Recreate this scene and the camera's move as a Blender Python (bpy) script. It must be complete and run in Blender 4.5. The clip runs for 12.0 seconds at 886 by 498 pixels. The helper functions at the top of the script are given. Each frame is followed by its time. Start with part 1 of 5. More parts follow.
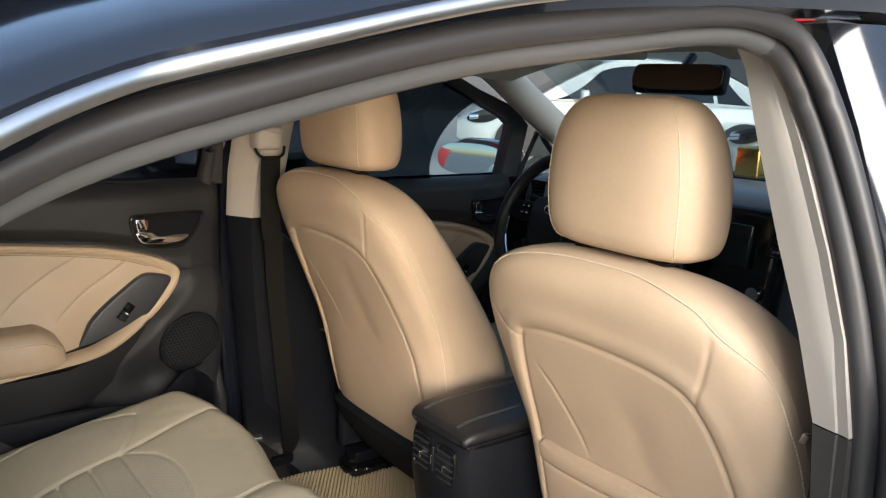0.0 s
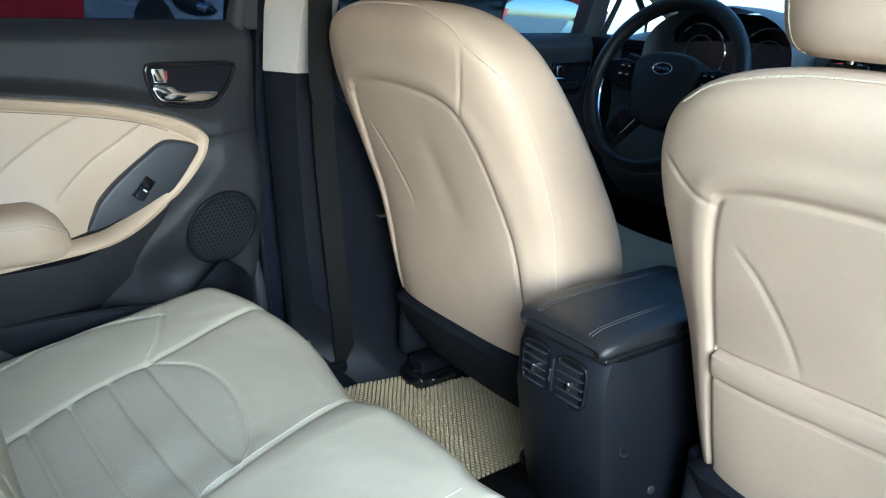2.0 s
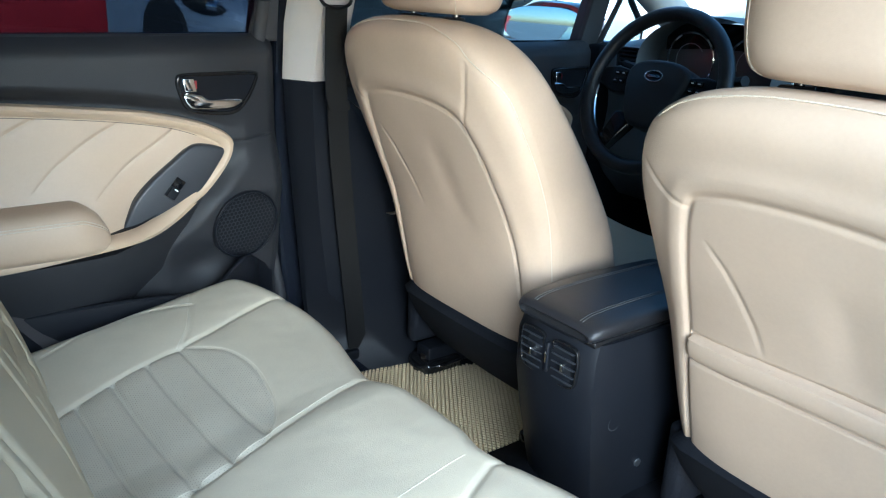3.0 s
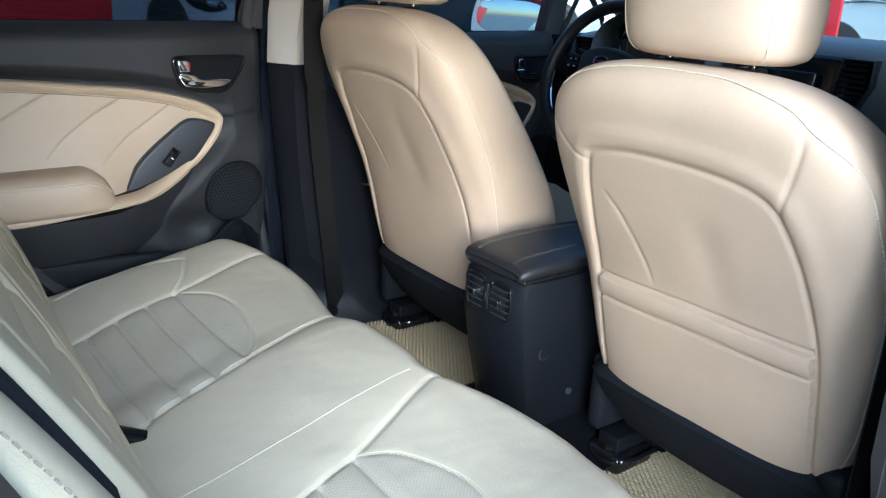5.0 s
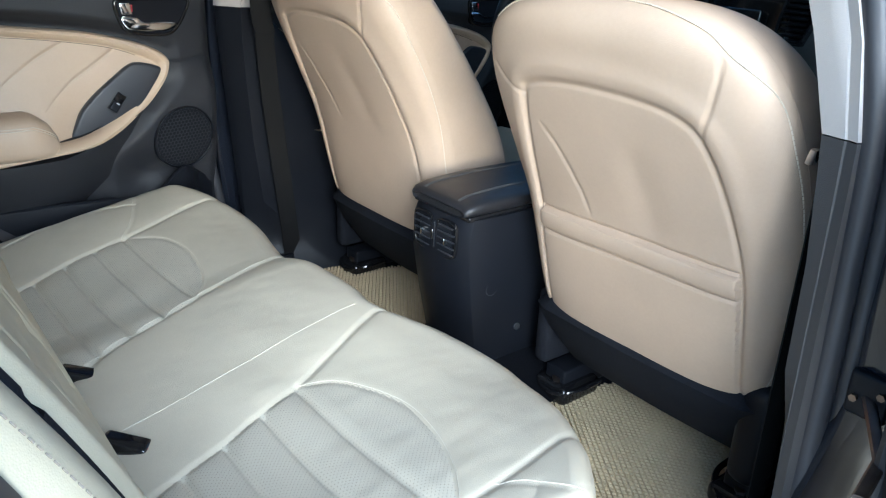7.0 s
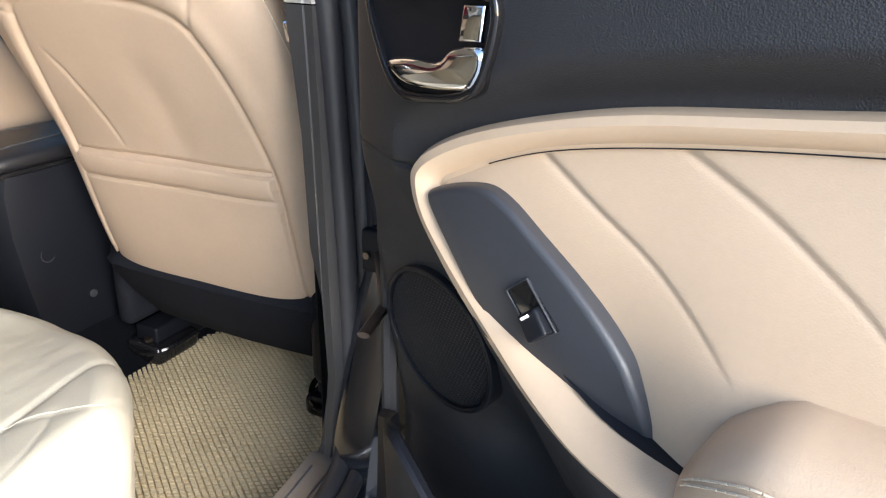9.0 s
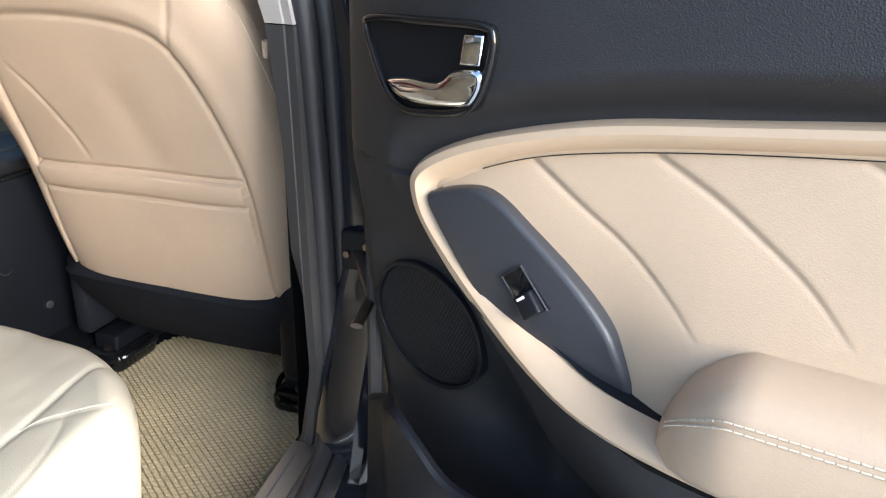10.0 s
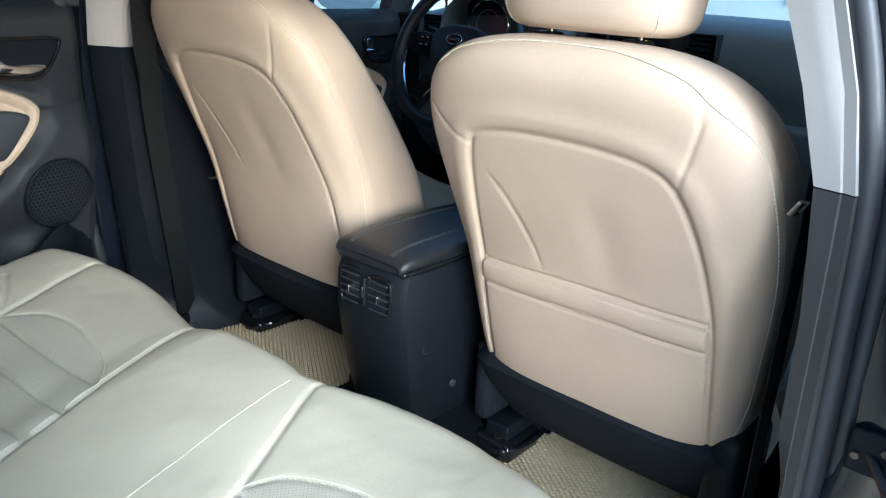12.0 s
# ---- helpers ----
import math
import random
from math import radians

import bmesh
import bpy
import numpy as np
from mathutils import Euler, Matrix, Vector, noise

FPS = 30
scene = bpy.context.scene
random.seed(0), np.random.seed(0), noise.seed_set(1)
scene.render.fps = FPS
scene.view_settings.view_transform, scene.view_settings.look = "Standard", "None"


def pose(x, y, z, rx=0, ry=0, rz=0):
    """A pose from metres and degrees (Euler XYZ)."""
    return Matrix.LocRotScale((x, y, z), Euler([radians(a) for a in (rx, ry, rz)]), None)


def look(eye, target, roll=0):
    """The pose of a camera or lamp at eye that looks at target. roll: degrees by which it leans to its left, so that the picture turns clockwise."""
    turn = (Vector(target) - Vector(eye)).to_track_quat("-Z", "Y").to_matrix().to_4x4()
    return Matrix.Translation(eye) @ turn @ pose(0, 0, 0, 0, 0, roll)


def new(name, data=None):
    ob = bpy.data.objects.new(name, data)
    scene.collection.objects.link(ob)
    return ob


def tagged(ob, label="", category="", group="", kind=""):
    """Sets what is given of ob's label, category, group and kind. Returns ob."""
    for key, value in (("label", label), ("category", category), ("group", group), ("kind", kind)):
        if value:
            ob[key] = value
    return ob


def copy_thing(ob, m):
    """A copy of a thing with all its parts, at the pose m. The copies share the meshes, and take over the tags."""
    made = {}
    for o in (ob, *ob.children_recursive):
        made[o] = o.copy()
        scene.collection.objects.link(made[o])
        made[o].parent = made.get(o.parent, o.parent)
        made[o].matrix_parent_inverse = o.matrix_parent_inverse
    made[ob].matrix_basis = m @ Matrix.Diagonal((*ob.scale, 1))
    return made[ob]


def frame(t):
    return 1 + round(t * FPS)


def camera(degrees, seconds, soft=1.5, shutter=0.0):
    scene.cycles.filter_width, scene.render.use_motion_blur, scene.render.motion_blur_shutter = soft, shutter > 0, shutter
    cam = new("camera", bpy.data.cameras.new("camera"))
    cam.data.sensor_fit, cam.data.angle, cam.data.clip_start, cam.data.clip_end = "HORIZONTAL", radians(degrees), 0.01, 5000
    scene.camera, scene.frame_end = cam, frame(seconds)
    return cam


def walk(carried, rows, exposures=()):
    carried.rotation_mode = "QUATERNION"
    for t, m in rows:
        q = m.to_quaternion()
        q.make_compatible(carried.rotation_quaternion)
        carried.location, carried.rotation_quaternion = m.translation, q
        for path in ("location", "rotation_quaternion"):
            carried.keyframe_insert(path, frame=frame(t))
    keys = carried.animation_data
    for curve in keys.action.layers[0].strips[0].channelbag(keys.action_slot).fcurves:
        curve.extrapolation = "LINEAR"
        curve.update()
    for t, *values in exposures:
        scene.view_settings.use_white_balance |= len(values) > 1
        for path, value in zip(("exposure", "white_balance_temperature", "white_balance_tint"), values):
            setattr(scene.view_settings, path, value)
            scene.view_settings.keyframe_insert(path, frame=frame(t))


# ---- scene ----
cam = camera(59.6, 12.0, 1.2)
PATH = [
    (0, (1.017, -1.031, 1.221), (-0.535, 0.163, 0.819), 2.4),
    (0.5, (0.878, -0.974, 1.167), (-0.676, 0.22, 0.766), 2.3),
    (1, (0.779, -0.911, 1.109), (-0.768, 0.277, 0.667), 2.4),
    (1.5, (0.692, -0.911, 1.067), (-0.829, 0.255, 0.496), 2.5),
    (2, (0.669, -0.958, 1.074), (-0.838, 0.19, 0.433), 2.5),
    (2.5, (0.697, -0.994, 1.096), (-0.813, 0.144, 0.445), 2.4),
    (4.3, (0.935, -1.092, 1.119), (-0.579, 0.041, 0.466), 2.6),
    (4.5, (0.953, -1.088, 1.116), (-0.563, 0.04, 0.461), 2.5),
    (5, (0.98, -1.085, 1.106), (-0.535, 0.044, 0.45), 2.5),
    (5.5, (1.021, -1.097, 1.098), (-0.487, 0.04, 0.438), 2.6),
    (6, (1.03, -1.104, 1.077), (-0.458, 0.033, 0.376), 2.6),
    (6.5, (1.03, -1.09, 1.071), (-0.435, 0.045, 0.319), 2.6),
    (7, (1.033, -1.059, 1.08), (-0.412, 0.101, 0.325), 2.2),
    (7.5, (1.078, -0.97, 1.026), (-0.278, 0.295, 0.278), 1.7),
    (7.7, (1.089, -0.945, 1.004), (-0.201, 0.389, 0.257), 1.6),
    (9.3, (1.201, -0.962, 0.962), (0.468, 0.752, 0.237), 1.1),
    (9.5, (1.207, -0.99, 0.962), (0.521, 0.744, 0.237), 1.2),
    (10, (1.15, -1.055, 0.988), (0.541, 0.707, 0.263), 1.3),
    (10.5, (0.969, -1.046, 1.017), (0.312, 0.693, 0.28), 1.7),
    (11, (0.883, -1.049, 1.055), (-0.01, 0.585, 0.324), 2.4),
    (11.5, (0.862, -1.051, 1.078), (-0.222, 0.462, 0.345), 2.5),
    (12, (0.875, -1.073, 1.088), (-0.35, 0.355, 0.41), 2.9),
]
EXPOSURES = [(0.0, 2.05, 6500, 9), (0.5, 2.1, 5600, 2), (1.0, 2.3, 4950, -2), (1.5, 2.52, 4750, -3), (2.5, 2.66, 4750, -2), (5.0, 2.46, 4980, 3), (7.0, 2.44, 5000, 3), (7.5, 2.56, 5080, 4), (9.5, 2.44, 6050, 12), (10.0, 2.45, 5850, 10), (10.5, 2.75, 4880, 2), (11.3, 2.62, 5030, 2), (12.0, 2.54, 5030, 2)]
walk(cam, [(t, look(eye, target, roll)) for t, eye, target, roll in PATH], EXPOSURES)

# ---- light ----
world = bpy.data.worlds.new("sky")
scene.world = world
world.use_nodes = True
wn = world.node_tree.nodes
sky = wn.new("ShaderNodeTexSky")
sky.sky_type = "NISHITA"
sky.sun_disc = False
SUN_EL, SUN_AZ = radians(17.5), radians(112)
sky.sun_elevation, sky.sun_rotation = SUN_EL, SUN_AZ
wn["Background"].inputs["Strength"].default_value = 0.11
world.node_tree.links.new(sky.outputs[0], wn["Background"].inputs[0])
sun_data = bpy.data.lights.new("sun", "SUN")
sun_data.energy, sun_data.angle, sun_data.color = 2.0, radians(55), (1.0, 0.975, 0.925)
sun_way = Vector((math.sin(SUN_AZ) * math.cos(SUN_EL), math.cos(SUN_AZ) * math.cos(SUN_EL), math.sin(SUN_EL)))
sun = new("sun", sun_data)
sun.matrix_world = look(sun_way * 30, (0, 0, 0))


# ---- materials ----
def material(name, color, rough=0.5, metal=0.0, grain=0.0, grain_scale=900.0, vary=0.08, vary_scale=9.0, coat=0.0, spec=0.5, second=None):
    """A surface with two scales of colour variation and a fine relief."""
    m = bpy.data.materials.new(name)
    m.use_nodes = True
    n, l = m.node_tree.nodes, m.node_tree.links
    b = n["Principled BSDF"]
    b.inputs["Metallic"].default_value = metal
    b.inputs["Coat Weight"].default_value = coat
    b.inputs["Coat Roughness"].default_value = 0.05
    b.inputs["Specular IOR Level"].default_value = spec
    co = n.new("ShaderNodeTexCoord")
    big = n.new("ShaderNodeTexNoise")
    big.inputs["Scale"].default_value, big.inputs["Detail"].default_value = vary_scale, 5
    l.new(co.outputs["Object"], big.inputs["Vector"])
    fine = n.new("ShaderNodeTexNoise")
    fine.inputs["Scale"].default_value, fine.inputs["Detail"].default_value = vary_scale * 22, 3
    l.new(co.outputs["Object"], fine.inputs["Vector"])
    add = n.new("ShaderNodeMath")
    add.operation = "MULTIPLY_ADD"
    add.inputs[1].default_value = 0.35
    l.new(fine.outputs["Fac"], add.inputs[0])
    l.new(big.outputs["Fac"], add.inputs[2])
    ramp = n.new("ShaderNodeValToRGB")
    c = Vector(color)
    lo = Vector(second) if second else c * (1 - vary)
    hi = c if second else c * (1 + vary)
    ramp.color_ramp.elements[0].position, ramp.color_ramp.elements[0].color = 0.42, (*lo, 1)
    ramp.color_ramp.elements[1].position, ramp.color_ramp.elements[1].color = 0.95, (*[min(1, x) for x in hi], 1)
    l.new(add.outputs[0], ramp.inputs["Fac"])
    l.new(ramp.outputs["Color"], b.inputs["Base Color"])
    rr = n.new("ShaderNodeMapRange")
    rr.inputs["To Min"].default_value, rr.inputs["To Max"].default_value = max(0.02, rough - 0.07), min(1, rough + 0.07)
    l.new(big.outputs["Fac"], rr.inputs["Value"])
    l.new(rr.outputs[0], b.inputs["Roughness"])
    if grain:
        vo = n.new("ShaderNodeTexVoronoi")
        vo.inputs["Scale"].default_value = grain_scale
        l.new(co.outputs["Object"], vo.inputs["Vector"])
        bu = n.new("ShaderNodeBump")
        bu.inputs["Strength"].default_value, bu.inputs["Distance"].default_value = grain, 0.0006
        l.new(vo.outputs["Distance"], bu.inputs["Height"])
        l.new(bu.outputs[0], b.inputs["Normal"])
    return m


def perforate(m, pitch=0.0062, size=0.12):
    """Rows of tiny holes over a leather, seen from above."""
    n, l = m.node_tree.nodes, m.node_tree.links
    b = n["Principled BSDF"]
    co = n.new("ShaderNodeTexCoord")
    sep = n.new("ShaderNodeSeparateXYZ")
    l.new(co.outputs["Object"], sep.inputs[0])

    def maths(op, a, c=None):
        k = n.new("ShaderNodeMath")
        k.operation = op
        for i, v in enumerate((a, c)):
            if v is None:
                continue
            if isinstance(v, (int, float)):
                k.inputs[i].default_value = v
            else:
                l.new(v, k.inputs[i])
        return k.outputs[0]
    p = maths("DIVIDE", maths("ADD", sep.outputs[0], sep.outputs[1]), pitch)
    q = maths("DIVIDE", maths("SUBTRACT", sep.outputs[0], sep.outputs[1]), pitch)
    px = maths("SUBTRACT", maths("FRACT", p), 0.5)
    qx = maths("SUBTRACT", maths("FRACT", q), 0.5)
    d = maths("SQRT", maths("ADD", maths("MULTIPLY", px, px), maths("MULTIPLY", qx, qx)))
    hole = maths("LESS_THAN", d, size)
    mix = n.new("ShaderNodeMix")
    mix.data_type = "RGBA"
    l.new(hole, mix.inputs["Factor"])
    l.new(b.inputs["Base Color"].links[0].from_socket, mix.inputs["A"])
    mix.inputs["B"].default_value = (0.16, 0.15, 0.12, 1)
    l.new(mix.outputs["Result"], b.inputs["Base Color"])
    return m


def pane_material(name, tint, gloss=0.02):
    """A thin pane: tinted see-through with a mirror-like skin at grazing angles."""
    m = bpy.data.materials.new(name)
    m.use_nodes = True
    n, l = m.node_tree.nodes, m.node_tree.links
    n.remove(n["Principled BSDF"])
    tr = n.new("ShaderNodeBsdfTransparent")
    tr.inputs["Color"].default_value = (*tint, 1)
    gl = n.new("ShaderNodeBsdfGlossy")
    gl.inputs["Roughness"].default_value = gloss
    lw = n.new("ShaderNodeLayerWeight")
    lw.inputs["Blend"].default_value = 0.5
    pw = n.new("ShaderNodeMath")
    pw.operation = "POWER"
    pw.inputs[1].default_value = 4.5
    l.new(lw.outputs["Facing"], pw.inputs[0])
    fr = n.new("ShaderNodeMath")
    fr.operation = "MULTIPLY_ADD"
    fr.inputs[1].default_value, fr.inputs[2].default_value = 0.45, 0.03
    l.new(pw.outputs[0], fr.inputs[0])
    mx = n.new("ShaderNodeMixShader")
    l.new(fr.outputs[0], mx.inputs[0])
    l.new(tr.outputs[0], mx.inputs[1])
    l.new(gl.outputs[0], mx.inputs[2])
    l.new(mx.outputs[0], n["Material Output"].inputs["Surface"])
    return m


BEIGE = material("beige_leather", (0.45, 0.345, 0.254), 0.50, spec=0.3, grain=0.22, grain_scale=700, vary=0.06)
CREAM = material("cream_leather", (0.50, 0.452, 0.352), 0.40, grain=0.3, grain_scale=700, vary=0.06)
BACK_CREAM = material("yellowish_cream_leather", (0.50, 0.45, 0.325), 0.45, grain=0.25, grain_scale=700, vary=0.06)
PERF = perforate(material("perforated_leather", (0.475, 0.437, 0.353), 0.45, grain=0.3, grain_scale=700, vary=0.06))
DOOR_LEATHER = material("tan_leather", (0.46, 0.35, 0.248), 0.45, grain=0.2, grain_scale=700, vary=0.05)
BEIGE_HARD = material("beige_plastic", (0.49, 0.37, 0.255), 0.5, grain=0.2, grain_scale=1100, vary=0.04)
POD = material("soft_grey_plastic", (0.030, 0.032, 0.038), 0.42, grain=0.15, grain_scale=900, vary=0.1)
THREAD = material("pale_thread", (0.52, 0.45, 0.35), 0.7)
LID_THREAD = material("charcoal_thread", (0.075, 0.075, 0.075), 0.7)
BENCH_THREAD = material("cream_thread", (0.56, 0.52, 0.43), 0.7)
GREY_THREAD = material("grey_thread", (0.22, 0.195, 0.16), 0.7)
DARK = material("charcoal_plastic", (0.024, 0.0245, 0.0275), 0.5, spec=0.3, grain=0.5, grain_scale=800, vary=0.12)
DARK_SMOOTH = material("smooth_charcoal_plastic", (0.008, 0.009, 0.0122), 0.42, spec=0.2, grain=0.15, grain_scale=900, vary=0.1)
DARK_LEATHER = material("black_leather", (0.014, 0.014, 0.016), 0.36, grain=0.6, grain_scale=650, vary=0.1)
DARK_CLOTH = material("black_felt", (0.011, 0.012, 0.016), spec=0.15, rough=0.9, grain=0.9, grain_scale=260, vary=0.3)
CARPET = material("black_carpet", (0.0035, 0.004, 0.006), spec=0.12, rough=0.9, grain=0.9, grain_scale=350, vary=0.4)
# Lower pillar plastic, paled for the lit right side.
PILLAR_LIT = material("lit_pillar_plastic", (0.052, 0.050, 0.050), 0.55, spec=0.35, grain=0.3, grain_scale=800, vary=0.08)
OILED = material("oiled_dark_steel", (0.16, 0.13, 0.11), 0.4, metal=1.0, vary=0.3, vary_scale=40)
GLOSS_BLACK = material("piano_black", (0.008, 0.008, 0.009), 0.08, vary=0.05)
PAINT = material("black_car_paint", (0.010, 0.012, 0.018), 0.14, coat=0.8, vary=0.1)
RUBBER = material("black_rubber", (0.030, 0.030, 0.033), 0.6, vary=0.15)
SEAL = material("grey_rubber_seal", (0.034, 0.033, 0.036), 0.42, vary=0.12)
CHROME = material("chrome", (0.82, 0.83, 0.85), 0.09, metal=1.0, vary=0.02)
# Seal rubber with the sky's reflection painted into its colour.
SKYLIT_RUBBER = material("skylit_seal_rubber", (0.085, 0.087, 0.092), 0.35, vary=0.06)
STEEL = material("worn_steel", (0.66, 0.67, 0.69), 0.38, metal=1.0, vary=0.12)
TRIM_LIGHT = material("light_beige_trim", (0.42, 0.385, 0.355), 0.6, grain=0.25, grain_scale=900, vary=0.04)
HEADLINER = material("headliner_cloth", (0.76, 0.73, 0.64), 0.9, grain=0.5, grain_scale=700, vary=0.05)
WEBBING = material("grey_webbing", (0.010, 0.0098, 0.0098), 0.9, spec=0.12, grain=0.5, grain_scale=500, vary=0.15)
MAT_MAT = material("tan_foam_mat", (0.63, 0.51, 0.312), 0.75, vary=0.14, vary_scale=5)
RED = material("red_plastic", (0.35, 0.015, 0.02), 0.45)
RED_CLOTH = material("red_banner", (0.50, 0.012, 0.02), 0.6, vary=0.12, vary_scale=2)
WHITE_INK = material("white_ink", (0.8, 0.8, 0.8), 0.5)
DASH = material("dash_skin", (0.09, 0.098, 0.108), 0.42, grain=0.4, grain_scale=600, vary=0.12)
SILVER = material("silver_plastic", (0.30, 0.32, 0.34), 0.35, metal=0.5, vary=0.05)
GOLD = material("gold_metal", (0.85, 0.58, 0.18), 0.2, metal=1.0)
# White paint greyed: the shade over the parked cars is put into the colour.
SHADED_WHITE = material("shaded_white_car_paint", (0.38, 0.41, 0.42), 0.25, coat=0.5, vary=0.02)
TYRE = material("tyre_rubber", (0.018, 0.018, 0.018), 0.85, vary=0.2)
CAR_GLASS = material("dark_car_glass", (0.010, 0.012, 0.014), 0.05, vary=0.1)
CONCRETE = material("concrete_floor", (0.30, 0.297, 0.29), 0.6, grain=0.2, grain_scale=60, vary=0.16, vary_scale=1.2)
DIM_SHOWROOM = material("dim_showroom_wall", (0.05, 0.055, 0.06), 0.7, vary=0.15, vary_scale=2)
TINT = pane_material("tinted_film_glass", (0.19, 0.21, 0.24))
REAR_TINT = pane_material("light_tinted_glass", (0.58, 0.605, 0.615))
CLEAR = pane_material("clear_glass", (0.72, 0.78, 0.79))
FILM = pane_material("dark_window_film", (0.045, 0.055, 0.065))
FRONT_TINT = pane_material("lightly_tinted_glass", (0.56, 0.62, 0.63))
# A white car's paint, darkened and blued to hold the showroom's shade.
DIM_WHITE = material("dim_white_car_paint", (0.26, 0.29, 0.33), 0.25, coat=0.6, vary=0.02)
# Mirror glass coloured with the dark brown interior it would reflect.
BROWN_MIRROR = material("brown_reflection_glass", (0.15, 0.11, 0.08), 0.45, metal=1.0, vary=0.02)
MIRROR = material("mirror_silver", (0.42, 0.47, 0.50), 0.03, metal=1.0, vary=0.01)


# ---- mesh helpers ----
def finish(bm, sharp=38):
    bmesh.ops.remove_doubles(bm, verts=bm.verts, dist=1e-6)
    bmesh.ops.recalc_face_normals(bm, faces=bm.faces)
    lim = radians(sharp)
    for e in bm.edges:
        if len(e.link_faces) == 2 and e.calc_face_angle(0) > lim:
            e.smooth = False
    for f in bm.faces:
        f.smooth = True


def part(name, bm, mat, parent=None, label="", sharp=38):
    finish(bm, sharp)
    me = bpy.data.meshes.new(name)
    bm.to_mesh(me)
    bm.free()
    me.materials.append(mat)
    ob = new(name, me)
    if parent:
        ob.parent = parent
    if label:
        tagged(ob, label)
    return ob


def thing(name, label, category, group="", at=None):
    e = tagged(new(name), label, category, group)
    e.empty_display_size = 0.1
    if at is not None:
        e.matrix_basis = at
    return e


def skin(rows, closed=True, caps=True, bm=None):
    """Joins rows of points (all of one length) into a surface."""
    bm = bm or bmesh.new()
    vs = [[bm.verts.new(p) for p in r] for r in rows]
    n = len(rows[0])
    for a, b in zip(vs, vs[1:]):
        for i in range(n if closed else n - 1):
            j = (i + 1) % n
            bm.faces.new((a[i], a[j], b[j], b[i]))
    if caps and closed:
        bm.faces.new(vs[0][::-1])
        bm.faces.new(vs[-1])
    return bm


def sheet(f, us, vs):
    return skin([[f(u, v) for u in us] for v in vs], closed=False)


def curve(pts, n=8, closed=False):
    """A smooth line through the points."""
    p = [Vector(q) for q in pts]
    out = []
    m = len(p)
    for i in range(m if closed else m - 1):
        a = p[(i - 1) % m] if closed or i else p[0] * 2 - p[1]
        b, c = p[i], p[(i + 1) % m]
        d = p[(i + 2) % m] if closed or i + 2 < m else c * 2 - b
        for k in range(n):
            t = k / n
            out.append(0.5 * ((2 * b) + (c - a) * t + (2 * a - 5 * b + 4 * c - d) * t * t + (3 * b - a - 3 * c + d) * t ** 3))
    if not closed:
        out.append(p[-1])
    return out


def tube(path, r, n=6, bm=None, closed=False, flat=1.0, up=None):
    """A round (or flattened) bar along a line."""
    path = [Vector(p) for p in path]
    rows = []
    m = len(path)
    for i, p in enumerate(path):
        a = path[(i - 1) % m] if closed or i else p
        b = path[(i + 1) % m] if closed or i + 1 < m else p
        t = (b - a).normalized()
        ref = Vector(up) if up else (Vector((0, 0, 1)) if abs(t.z) < 0.9 else Vector((1, 0, 0)))
        s = t.cross(ref).normalized()
        w = s.cross(t)
        rr = r(i / max(1, m - 1)) if callable(r) else r
        rows.append([p + s * math.cos(2 * math.pi * k / n) * rr + w * math.sin(2 * math.pi * k / n) * rr * flat for k in range(n)])
    if closed:
        rows.append(rows[0])
    return skin(rows, True, not closed, bm)


def dashes(path, r, dash=0.0056, gap=0.0010):
    """A sewn line: short thread pieces along a path."""
    p = [Vector(q) for q in path]
    acc = [0.0]
    for a, b in zip(p, p[1:]):
        acc.append(acc[-1] + (b - a).length)

    def at(d):
        for k in range(len(p) - 1):
            if d <= acc[k + 1] or k == len(p) - 2:
                w = (d - acc[k]) / max(1e-9, acc[k + 1] - acc[k])
                return p[k].lerp(p[k + 1], min(1, w))
    bm = bmesh.new()
    for k in range(int(acc[-1] / (dash + gap))):
        d = k * (dash + gap)
        tube([at(d), at(d + dash * 0.5), at(d + dash)], r, 4, bm)
    return bm


def rbox(c, s, bev=0.01, seg=3, bm=None, turn=None):
    """A block with rounded edges."""
    b = bmesh.new()
    bmesh.ops.create_cube(b, size=1)
    bmesh.ops.scale(b, vec=s, verts=b.verts)
    if bev:
        bmesh.ops.bevel(b, geom=list(b.edges) + list(b.verts), offset=min(bev, min(s) * 0.49), segments=seg, profile=0.6, affect="EDGES")
    if turn is not None:
        bmesh.ops.transform(b, matrix=turn, verts=b.verts)
    bmesh.ops.translate(b, vec=c, verts=b.verts)
    if bm is None:
        return b
    me = bpy.data.meshes.new("tmp")
    b.to_mesh(me)
    b.free()
    bm.from_mesh(me)
    bpy.data.meshes.remove(me)
    return bm


def inset(poly, d):
    """A closed 2D outline moved inwards by d."""
    n = len(poly)
    area = sum(poly[i][0] * poly[(i + 1) % n][1] - poly[(i + 1) % n][0] * poly[i][1] for i in range(n))
    sg = 1 if area > 0 else -1
    out = []
    for i in range(n):
        a, b = Vector(poly[i - 1][:2]), Vector(poly[(i + 1) % n][:2])
        t = (b - a).normalized()
        out.append((poly[i][0] - t.y * d * sg, poly[i][1] + t.x * d * sg))
    return out


